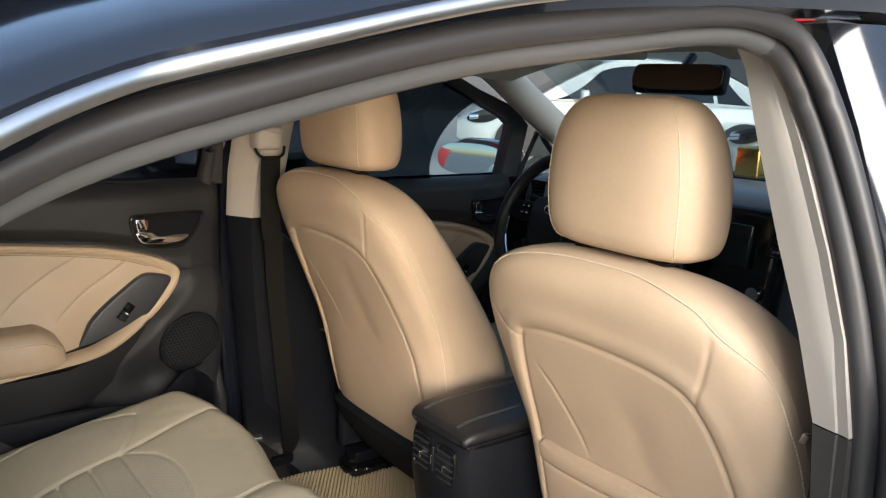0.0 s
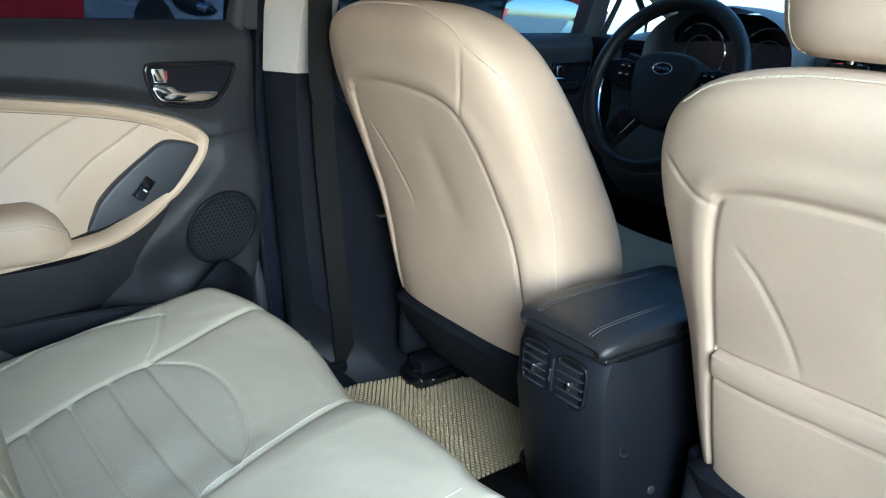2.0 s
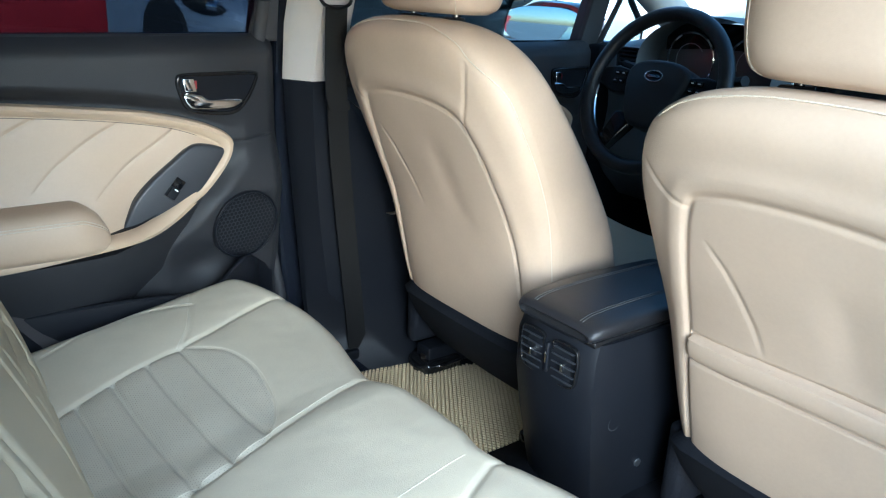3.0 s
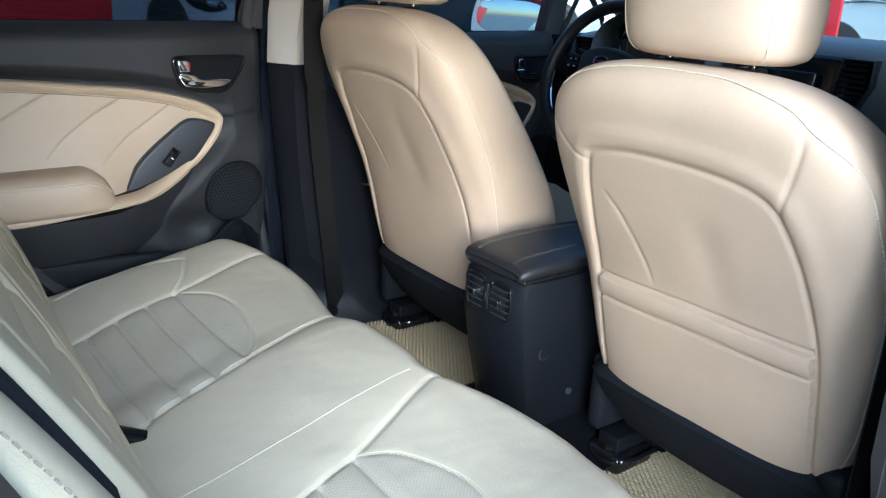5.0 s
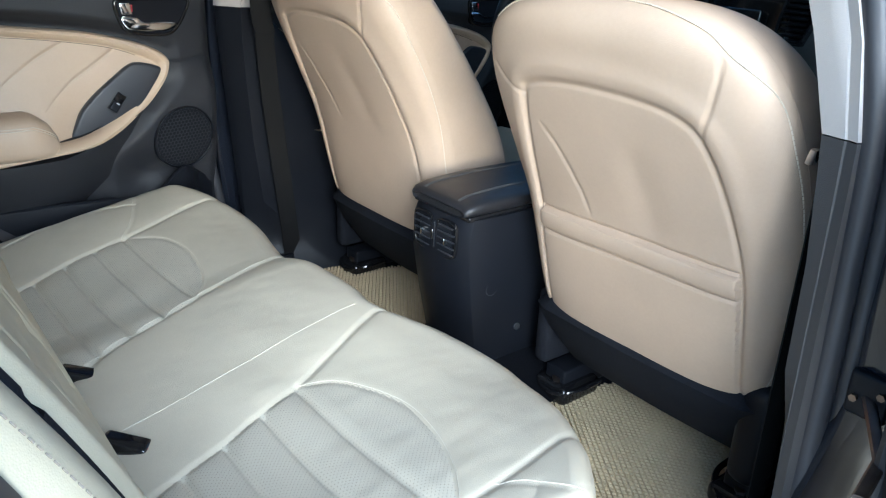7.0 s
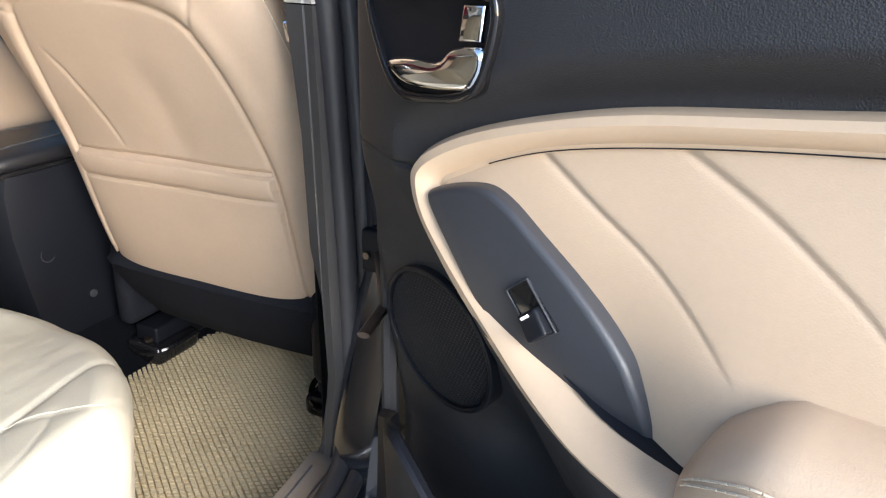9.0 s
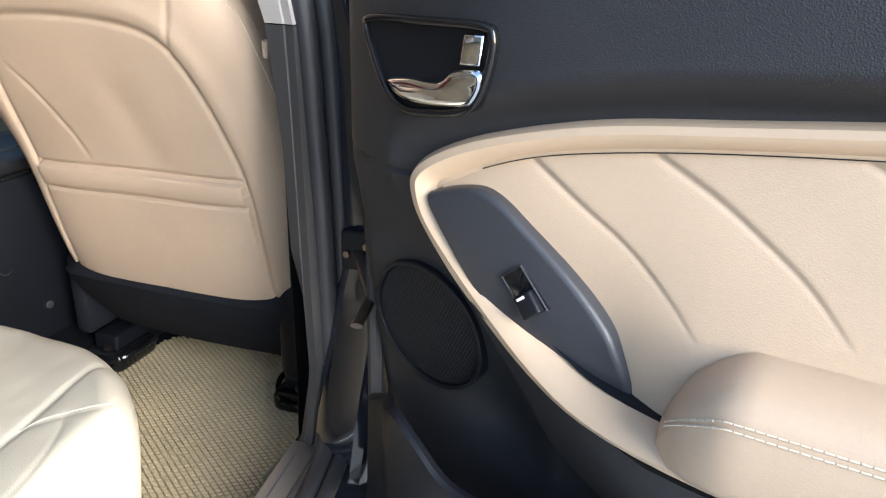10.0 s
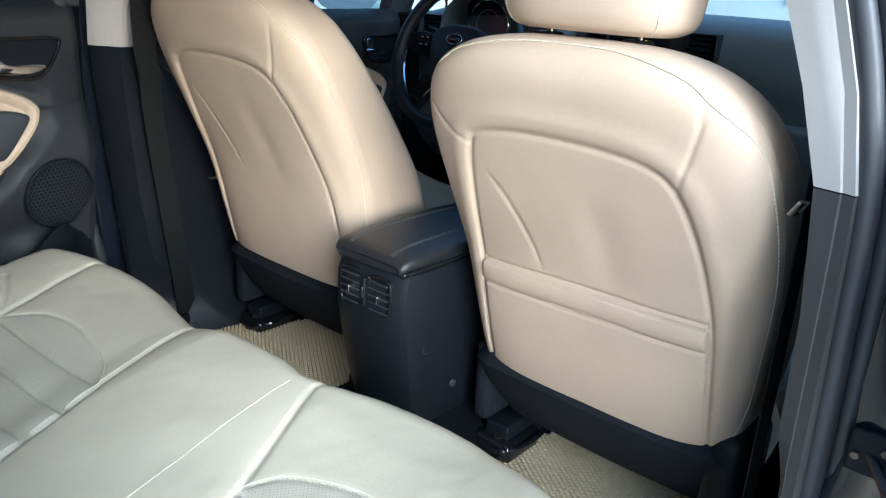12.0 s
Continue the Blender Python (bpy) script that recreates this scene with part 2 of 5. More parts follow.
def plate(poly, f, h0, h1, bev=0.004):
    """A raised plate with a rounded rim. f(a, b, h) places the points; h0 and h1 may be functions of (a, b)."""
    g0 = h0 if callable(h0) else (lambda a, b: h0)
    g1 = h1 if callable(h1) else (lambda a, b: h1)
    rows = [[f(a, b, g0(a, b)) for a, b in poly]]
    for k in range(4):
        t = k / 3 * math.pi / 2
        q = inset(poly, bev * (1 - math.cos(t)))
        rows.append([f(a, b, g1(a, b) - bev * (1 - math.sin(t)) * (1 if g1(a, b) > g0(a, b) else -1)) for a, b in q])
    return skin(rows)


def ring(outer, inner, f, h0, h1, bev=0.004):
    """A closed band between two outlines of the same length, with rounded shoulders. h1 may be a function of (a, b)."""
    g1 = h1 if callable(h1) else (lambda a, b: h1)
    rows = [[f(a, b, h0) for a, b in outer]]
    for k in range(4):
        t = k / 3 * math.pi / 2
        rows.append([f(a, b, g1(a, b) - bev * (1 - math.sin(t))) for a, b in inset(outer, bev * (1 - math.cos(t)))])
    for k in range(3, -1, -1):
        t = k / 3 * math.pi / 2
        rows.append([f(a, b, g1(a, b) - bev * (1 - math.sin(t))) for a, b in inset(inner, -bev * (1 - math.cos(t)))])
    rows.append([f(a, b, h0) for a, b in inner])
    return skin(rows, True, False)


def lerp(table, x):
    """Reads a table of (x, value) with smooth joints."""
    xs, ys = [p[0] for p in table], [p[1] for p in table]
    if x <= xs[0]:
        return ys[0]
    for i in range(len(xs) - 1):
        if x <= xs[i + 1]:
            t = (x - xs[i]) / (xs[i + 1] - xs[i])
            d0 = (ys[i + 1] - ys[i - 1]) / (xs[i + 1] - xs[i - 1]) * (xs[i + 1] - xs[i]) if i else ys[i + 1] - ys[i]
            d1 = (ys[i + 2] - ys[i]) / (xs[i + 2] - xs[i]) * (xs[i + 1] - xs[i]) if i + 2 < len(xs) else ys[i + 1] - ys[i]
            t2, t3 = t * t, t ** 3
            return ys[i] * (2 * t3 - 3 * t2 + 1) + d0 * (t3 - 2 * t2 + t) + ys[i + 1] * (3 * t2 - 2 * t3) + d1 * (t3 - t2)
    return ys[-1]


def bump(x, w):
    return math.exp(-(x / w) ** 2)


def step(x, w):
    t = min(1, max(0, x / w * 0.5 + 0.5))
    return t * t * (3 - 2 * t)


def line_distance(px, pz, line):
    """Distances of many points to a polyline."""
    best = np.full(px.shape, 9.0)
    for a, b in zip(line, line[1:]):
        ax, az, bx, bz = a[0], a[1], b[0], b[1]
        dx, dz = bx - ax, bz - az
        t = np.clip(((px - ax) * dx + (pz - az) * dz) / max(1e-9, dx * dx + dz * dz), 0, 1)
        best = np.minimum(best, np.hypot(px - ax - t * dx, pz - az - t * dz))
    return best


def inside(px, pz, poly):
    res = np.zeros(px.shape, bool)
    n = len(poly)
    for i in range(n):
        x0, z0, x1, z1 = poly[i - 1][0], poly[i - 1][1], poly[i][0], poly[i][1]
        hit = ((z0 > pz) != (z1 > pz)) & (px < (x1 - x0) * (pz - z0) / (z1 - z0 + 1e-12) + x0)
        res ^= hit
    return res


# ---- front seats ----
YB = [(0.28, -0.075), (0.45, -0.133), (0.507, -0.152), (0.675, -0.190), (0.78, -0.234), (0.889, -0.285), (0.97, -0.318), (1.03, -0.335)]
TOP, KNEE, HALF = 1.021, 0.80, 0.250


def seat_section(z):
    w = lerp([(0.45, 0.212), (0.52, 0.224), (0.62, 0.239), (0.75, HALF), (0.9, HALF)], z)
    d = lerp([(0.45, 0.075), (0.7, 0.085), (1.1, 0.070)], z)
    yc = lerp(YB, z) + d
    if z > KNEE:
        k = min(1, (z - KNEE) / (TOP - KNEE))
        w *= max(0.0, 1 - k ** 3.2) ** (1 / 3.2)
        if z > TOP - 0.07:
            k = min(1, (z - TOP + 0.07) / 0.07)
            d *= max(0.0, 1 - k ** 2.4) ** (1 / 2.4)
    return max(w, 0.002), max(d, 0.002), yc


def seat_back_y(x, z):
    w, d, yc = seat_section(z)
    s = min(0.999, abs(x) / w)
    return yc - d * (1 - s ** 3.6) ** (1 / 3.6)


PANEL = [tuple(p[:2]) for p in curve([(-0.150, 0.868, 0), (-0.128, 0.890, 0), (-0.06, 0.901, 0), (0.04, 0.901, 0), (0.115, 0.890, 0), (0.150, 0.862, 0), (0.172, 0.79, 0), (0.184, 0.68, 0),
                                  (0.186, 0.56, 0), (0.186, 0.50, 0), (0.184, 0.43, 0), (0.0, 0.42, 0), (-0.184, 0.43, 0), (-0.186, 0.50, 0), (-0.186, 0.56, 0), (-0.184, 0.68, 0), (-0.170, 0.79, 0)], 5, True)]


SEAMS = [[(0.150, 0.866), (0.163, 0.90), (0.176, 0.94), (0.180, 0.965)],
         [(-0.150, 0.872), (-0.185, 0.888), (-0.215, 0.918), (-0.228, 0.935)],
         [(-0.19, 0.975), (-0.15, 0.998), (-0.08, 1.012), (0.0, 1.015), (0.08, 1.012), (0.15, 0.995), (0.185, 0.972), (0.230, 0.93), (0.246, 0.86), (0.248, 0.76), (0.239, 0.66), (0.228, 0.56), (0.212, 0.49)]]


def front_seat(name, label, pocket, wide=1.0, base=0.474):
    """A leather front seat, its origin under the middle of its backrest."""
    seat = thing(name, label, "car seat", "front seats")
    zs = [base + (TOP - 0.07 - base) * i / 210 for i in range(210)]
    zs += [TOP - 0.07 + 0.0699 * math.sin(i / 24 * math.pi / 2) for i in range(25)]
    n = 300
    rows = []
    gx, gz = [], []
    for z in zs:
        w, d, yc = seat_section(z)
        gx.append([w * math.sin((2 * i / n - 1) * math.pi / 2) for i in range(n + 1)])
        gz.append([z] * (n + 1))
    X, Z = np.array(gx), np.array(gz)
    loop = PANEL + PANEL[:1]
    dist = line_distance(X, Z, loop)
    ins = inside(X, Z, PANEL)
    sd = np.where(ins, dist, -dist)
    groove = 0.0045 * np.exp(-(dist / 0.0048) ** 2) + 0.003 / (1 + np.exp(-np.clip(sd / 0.0025, -30, 30))) - 0.003 * np.exp(-((sd + 0.020) / 0.014) ** 2)
    crease = [(-0.130, 0.83), (-0.108, 0.80), (-0.090, 0.765), (-0.076, 0.73), (-0.066, 0.69)]
    fade = np.clip((0.84 - Z) / 0.03, 0, 1) * np.clip((Z - 0.685) / 0.03, 0, 1)
    groove += np.where(ins, 0.0016 * fade * np.exp(-(line_distance(X, Z, crease) / 0.0045) ** 2), 0)
    groove += np.where(ins, 0.003 * np.exp(-(line_distance(X, Z, [(0.04, 0.79), (0.05, 0.72)]) / 0.03) ** 2), 0)
    for ln in SEAMS:
        pts = [(p.x, p.y) for p in curve([(q, r, 0) for q, r in ln], 6)]
        groove += 0.0020 * np.exp(-(line_distance(X, Z, pts) / 0.0038) ** 2)
    if pocket:
        zl = 0.676 + 0.004 * X / 0.18 + 0.002 * np.cos(X * 14)
        below = np.clip((zl - Z) / 0.003, 0, 1)
        groove += np.where(ins & (dist > 0.004), -0.0075 * below * np.clip((Z - 0.46) / 0.2, 0.2, 1) + 0.0032 * np.exp(-((Z - zl + 0.037) / 0.0035) ** 2) - 0.0028 * np.sin(np.pi * np.clip((zl - Z) / 0.037, 0, 1)) + 0.005 * np.exp(-((Z - zl - 0.005) / 0.003) ** 2), 0)
    for i, z in enumerate(zs):
        w, d, yc = seat_section(z)
        row = []
        for j in range(n + 1):
            x = gx[i][j]
            y = seat_back_y(x, z)
            side = 1 - step(abs(x) / w - 0.93, 0.12)
            row.append((x, y + groove[i][j] * side * (1 if d > 0.03 else d / 0.03), z))
        for j in range(1, 40):
            s = math.sin((1 - 2 * j / 40) * math.pi / 2)
            fd = d + 0.125 * min(1, max(0, (0.985 - z) / 0.42)) ** 1.1
            hollow = 0.105 * (1 - abs(s) ** 3) * min(1, max(0, (0.97 - z) / 0.42))
            row.append((w * s, yc + fd * (1 - min(0.999, abs(s)) ** 5) ** 0.2 - hollow, z))
        rows.append(row)
    part("backrest", skin(rows), BEIGE, seat)

    def seam(pts, name="stitching", r=0.0011, lift=0.0006):
        path = [(p[0], seat_back_y(p[0], p[1]) - lift, p[1]) for p in curve([(a, b, 0) for a, b in pts], 8)]
        part(name, dashes(path, r), THREAD, seat, "pale thread seam")
    seam(SEAMS[2], r=0.0012, lift=-0.0002)
    if pocket:
        path = [(x, seat_back_y(x, 0.639 + 0.022 * x) - 0.0030, 0.639 + 0.022 * x) for x in (-0.178 + 0.356 * k / 40 for k in range(41))]
        part("stitching", dashes(path, 0.0007, 0.0045, 0.0016), BEIGE, seat, "beige thread seam")
    # lower back cover and base
    rows = []
    for z, w, y0, y1 in ((0.500, 0.205, -0.118, 0.02), (0.482, 0.215, -0.132, 0.02), (0.47, 0.225, -0.142, 0.03), (0.42, 0.215, -0.118, 0.05), (0.36, 0.195, -0.075, 0.08), (0.335, 0.18, -0.045, 0.10)):
        rows.append([(w * sx, y0 + (y1 - y0) * ty, z) for sx, ty in ((-1, 0.8), (-1.02, 0.3), (-0.98, 0.08), (-0.85, 0), (-0.4, -0.03), (0, -0.04), (0.4, -0.03), (0.85, 0), (0.98, 0.08), (1.02, 0.3), (1, 0.8))])
    part("lower_cover", skin(rows, False), DARK_CLOTH, seat, "black felt lower back cover")
    part("side_shield", rbox((0.222, 0.10, 0.41), (0.035, 0.42, 0.15), 0.015), DARK_CLOTH, seat)
    part("side_shield", rbox((-0.222, 0.10, 0.41), (0.035, 0.42, 0.15), 0.015), DARK_CLOTH, seat)
    part("recliner_cover", rbox((0.212, -0.035, 0.425), (0.056, 0.19, 0.17), 0.026, 5), DARK_SMOOTH, seat)
    # seat cushion
    rows = []
    for k in range(13):
        t = k / 12
        y = -0.02 + 0.53 * t
        z = 0.525 + 0.035 * t - 0.05 * max(0, (t - 0.8) / 0.2) ** 2
        row = []
        for i in range(25):
            s = -1 + 2 * i / 24
            row.append((0.255 * s, y, z + 0.035 * (abs(s) ** 3) - 0.07 * max(0, (abs(s) - 0.85) / 0.15) ** 2))
        row += [(0.24, y, 0.43), (-0.24, y, 0.43)]
        rows.append(row)
    part("seat_cushion", skin(rows), CREAM, seat)
    # headrest
    hz0, hz1 = 1.028, 1.226
    rows, spec = [], []
    for i in range(41):
        t = math.sin((i / 40 - 0.5) * math.pi)
        z = (hz0 + hz1) / 2 + (hz1 - hz0) / 2 * t
        w = lerp([(-1.0, 0.100), (-0.93, 0.114), (-0.75, 0.122), (-0.4, 0.126), (0.0, 0.125), (0.35, 0.119), (0.65, 0.108), (0.85, 0.093), (0.95, 0.077), (1.0, 0.052)], t)
        d = lerp([(-1.0, 0.044), (-0.93, 0.056), (-0.7, 0.066), (0.0, 0.067), (0.5, 0.060), (0.8, 0.047), (0.95, 0.031), (1.0, 0.012)], t)
        yc = -0.228 - 0.06 * (z - 1.12)
        w *= wide
        spec.append((w, d, yc, z))
        rows.append([(w * math.copysign(abs(math.cos(a)) ** 0.62, math.cos(a)), yc - d * math.copysign(abs(math.sin(a)) ** 0.7, math.sin(a)), z) for a in (2 * math.pi * j / 64 for j in range(64))])
    part("headrest", skin(rows), BEIGE, seat)
    for s in (1, -1):
        path = []
        for w, d, yc, z in spec[3:37]:
            q = 0.84 ** (1 / 0.62)
            path.append((s * 0.84 * w, yc - d * math.sqrt(1 - q * q) ** 0.7 - 0.0002, z))
        part("stitching", dashes(path, 0.0009), THREAD, seat, "pale thread seam")
    for x in (-0.062, 0.062):
        part("headrest_post", tube([(x, -0.232, 0.985), (x, -0.230, 1.045)], 0.006, 12), GLOSS_BLACK, seat, "black post")
        part("post_guide", rbox((x, -0.236, 1.017), (0.03, 0.03, 0.012), 0.005), GLOSS_BLACK, seat)
    # rails and brackets
    for x in (-0.195, 0.195):
        part("seat_rail", rbox((x, 0.16, 0.305), (0.05, 0.50, 0.05), 0.006), DARK_SMOOTH, seat)
        part("rail_bracket", rbox((x, -0.055, 0.284), (0.085, 0.105, 0.040), 0.018, 5), GLOSS_BLACK, seat, "gloss black floor bracket")
        part("rail_bolt", tube([(x + 0.006, -0.085, 0.296), (x + 0.006, -0.090, 0.312)], 0.010, 6), OILED, seat, "steel bolt")
        part("rail_bolt", tube([(x - 0.018, -0.062, 0.300), (x - 0.018, -0.064, 0.310)], 0.006, 6), STEEL, seat, "small steel bolt")
        part("bracket_lip", tube(curve([(x - 0.052, -0.02, 0.300), (x - 0.048, -0.07, 0.298), (x - 0.02, -0.108, 0.292), (x + 0.02, -0.110, 0.290), (x + 0.05, -0.07, 0.298), (x + 0.052, -0.02, 0.302)], 6), 0.005, 8), GLOSS_BLACK, seat)
        part("cable", tube(curve([(x - 0.03, -0.10, 0.275), (x - 0.012, -0.06, 0.318), (x + 0.02, -0.02, 0.322), (x + 0.03, 0.04, 0.300)], 8), 0.0045, 8), GLOSS_BLACK, seat, "black cable sleeve")
    return seat


seat_r = front_seat("passenger_seat", "beige leather front car seat with a map pocket on its back", True)
seat_r.matrix_basis = pose(0.374, 0, 0)
seat_l = front_seat("driver_seat", "beige leather driver's car seat with a creased plain back panel", False, 1.09, 0.490)
seat_l.matrix_basis = pose(-0.356, 0, -0.0325) @ Matrix.Diagonal((1, 1, 1.065, 1))


# ---- rear bench ----
def bench_front(x):
    return lerp([(-0.66, -0.540), (-0.625, -0.490), (-0.59, -0.470), (-0.50, -0.436), (-0.36, -0.421), (-0.24, -0.441), (-0.178, -0.449), (-0.10, -0.428), (0.03, -0.424), (0.08, -0.430),
                 (0.15, -0.408), (0.22, -0.385), (0.335, -0.374), (0.41, -0.388), (0.487, -0.409), (0.56, -0.449), (0.60, -0.482), (0.63, -0.512), (0.65, -0.545), (0.665, -0.62)], x)


BOLSTER_L = [(-0.40, -0.88), (-0.415, -0.845), (-0.432, -0.788), (-0.445, -0.726), (-0.452, -0.668), (-0.462, -0.60), (-0.485, -0.52), (-0.505, -0.44)]
ARCH_L = [(-0.452, -0.668), (-0.39, -0.613), (-0.31, -0.596), (-0.22, -0.608), (-0.16, -0.63), (-0.118, -0.662)]
MIDDLE_L = [(-0.02, -0.90), (-0.045, -0.86), (-0.078, -0.795), (-0.10, -0.717), (-0.117, -0.66), (-0.14, -0.573), (-0.156, -0.50), (-0.172, -0.43)]
MIDDLE_R = [(0.28, -0.90), (0.262, -0.847), (0.243, -0.769), (0.226, -0.71), (0.209, -0.643), (0.165, -0.54), (0.115, -0.44)]
ARCH_R = [(0.209, -0.643), (0.247, -0.596), (0.335, -0.563), (0.42, -0.573), (0.49, -0.600), (0.546, -0.636)]
BOLSTER_R = [(0.50, -0.88), (0.525, -0.80), (0.54, -0.72), (0.547, -0.633), (0.551, -0.586), (0.545, -0.50), (0.535, -0.44)]


def flat_curve(pts, n=8):
    return [(p.x, p.y) for p in curve([(a, b, 0) for a, b in pts], n)]


LINES = [flat_curve(q) for q in (BOLSTER_L, ARCH_L, MIDDLE_L, MIDDLE_R, ARCH_R, BOLSTER_R)]
INSERT_L = [p for p in LINES[0] if p[1] <= -0.668] + LINES[1] + [p for p in LINES[2][::-1] if p[1] <= -0.662]
INSERT_R = [p for p in LINES[3] if p[1] <= -0.643] + LINES[4] + [p for p in LINES[5][::-1] if p[1] <= -0.636]
CROSS_L = flat_curve([(-0.452, -0.668), (-0.50, -0.634), (-0.58, -0.602), (-0.65, -0.578)])
CROSS_R = flat_curve([(0.551, -0.59), (0.579, -0.563), (0.628, -0.536)])
CROSS_S = flat_curve([(0.583, -0.556), (0.598, -0.58), (0.612, -0.62), (0.615, -0.70), (0.605, -0.80)])
OUTER_L = flat_curve([(-0.575, -0.86), (-0.60, -0.76), (-0.592, -0.68), (-0.56, -0.607)])
SLOPE_Y = [(-0.95, 0.445), (-0.85, 0.463), (-0.66, 0.500), (-0.52, 0.524), (-0.44, 0.526), (-0.37, 0.524)]


def bench_heights(X, Y):
    """Height of the padded seat at many places at once."""
    shape = X.shape
    X, Y = X.ravel(), Y.ravel()
    Z = np.array([lerp(SLOPE_Y, y) for y in Y])
    a = np.abs(X - 0.01)
    sm = lambda v, w: (lambda t: t * t * (3 - 2 * t))(np.clip(v / w * 0.5 + 0.5, 0, 1))
    Z += np.where(X < 0, 0.031, 0.040) * sm(a - 0.50, 0.20) - 0.05 * np.clip((a - 0.60) / 0.06, 0, None) ** 2
    Z += 0.010 * (sm(X + 0.14, 0.05) - sm(X - 0.16, 0.12))
    for ln, deep, wide, pad in zip(LINES, (0.0026, 0.0016, 0.0024, 0.0024, 0.0016, 0.0026), (0.0048, 0.0045, 0.0048, 0.0048, 0.0045, 0.0048), (0.0035, 0.0010, 0.0030, 0.0032, 0.0010, 0.0025)):
        d = line_distance(X, Y, ln)
        Z -= deep * np.exp(-(d / wide) ** 2) + pad * np.exp(-d / 0.020)
    for ln, deep in ((CROSS_L, 0.0014), (CROSS_R, 0.0010), (CROSS_S, 0.0008), (OUTER_L, 0.0014)):
        d = line_distance(X, Y, ln)
        Z -= deep * np.exp(-(d / 0.0040) ** 2) + 0.0005 * np.exp(-d / 0.015)
    for poly, skew, y0 in ((INSERT_L, 0.05, -0.668), (INSERT_R, -0.01, -0.645)):
        ins = inside(X, Y, poly)
        edge = line_distance(X, Y, poly + poly[:1])
        c = 0.44 if poly is INSERT_L else -0.24
        k = (Y - skew * (X + c) - y0) / 0.0595
        f = np.abs(k - np.round(k)) * 0.0595
        on = np.where(ins & (k < 0.3), np.clip(edge / 0.008, 0, 1), 0)
        Z += on * (-0.0030 * np.exp(-(f / 0.0042) ** 2) - 0.0060 * np.exp(-f / 0.012) + 0.0015)
    # shallow wrinkles of worn leather
    Z += np.array([0.0022 * noise.noise((x * 9, y * 14, 0.3)) + 0.0006 * noise.noise((x * 45, y * 30, 2.0)) for x, y in zip(X, Y)])
    return Z.reshape(shape)


def rear_bench():
    bench = thing("rear_bench_seat", "cream leather rear bench seat with pleated perforated inserts", "car seat")
    nx, ny = 470, 165
    xs = np.array([-0.655 + 1.32 * i / nx for i in range(nx + 1)])
    yf = np.array([bench_front(x) for x in xs])
    T = np.arange(ny + 1)[:, None] / ny
    Y = -0.95 + (yf[None, :] - 0.045 + 0.95) * T
    X = np.repeat(xs[None, :], ny + 1, 0)
    P = np.zeros((ny + 21, nx + 1, 3))
    P[:ny + 1, :, 0], P[:ny + 1, :, 1], P[:ny + 1, :, 2] = X, Y, bench_heights(X, Y)
    ye, ze = P[ny, :, 1], P[ny, :, 2]
    for k in range(1, 21):
        P[ny + k, :, 0] = xs
        if k <= 10:
            a = k / 10 * math.pi / 2
            P[ny + k, :, 1], P[ny + k, :, 2] = ye + 0.045 * math.sin(a), ze - 0.045 * (1 - math.cos(a))
        else:
            t = (k - 10) / 10
            P[ny + k, :, 1], P[ny + k, :, 2] = ye + 0.045 - 0.03 * t, ze - 0.045 - (ze - 0.045 - 0.29) * t
    cx, cy = P[:-1, :-1, 0] + 0.0014, P[:-1, :-1, 1] + 0.001
    which = np.zeros(cx.shape, int)
    which[:ny][inside(cx, cy, INSERT_L)[:ny]] = 1
    which[:ny][inside(cx, cy, INSERT_R)[:ny]] = 2
    for key in range(3):
        js, ks = np.nonzero(which == key)
        ids, inv = np.unique(np.concatenate([js * (nx + 1) + ks, js * (nx + 1) + ks + 1, (js + 1) * (nx + 1) + ks + 1, (js + 1) * (nx + 1) + ks]), return_inverse=True)
        me = bpy.data.meshes.new("cushion")
        me.from_pydata(P.reshape(-1, 3)[ids].tolist(), [], inv.reshape(4, -1).T.tolist())
        me.materials.append(PERF if key else CREAM)
        for poly in me.polygons:
            poly.use_smooth = True
        ob = new("seat_insert" if key else "cushion", me)
        ob.parent = bench
        if key:
            tagged(ob, "perforated leather with pleats")

    def seam(pts, off=0.0):
        q = [Vector(p) for p in pts]
        out = []
        for k, p in enumerate(q):
            t = (q[min(k + 1, len(q) - 1)] - q[max(k - 1, 0)]).normalized()
            out.append((p.x - t.y * off, p.y + t.x * off))
        z = bench_heights(np.array([p[0] for p in out]), np.array([p[1] for p in out]))
        part("stitching", dashes([(a, b, c + 0.0001) for (a, b), c in zip(out, z)], 0.0006), BENCH_THREAD, bench, "pale thread seam")
    seam(flat_curve([(0.130, -0.86), (0.124, -0.75), (0.113, -0.65), (0.103, -0.55), (0.094, -0.475)]))
    seam([q for q in LINES[2] if -0.87 < q[1] < -0.492], 0.008)
    seam(LINES[1], 0.004)
    seam(LINES[4], 0.004)
    seam(CROSS_L, 0.006)
    seam(CROSS_R, 0.005)
    seam(OUTER_L, 0.005)
    return bench


def back_y(z):
    return lerp([(0.42, -0.865), (0.50, -0.885), (0.60, -0.915), (0.75, -0.975), (0.90, -1.05), (1.0, -1.11)], z)


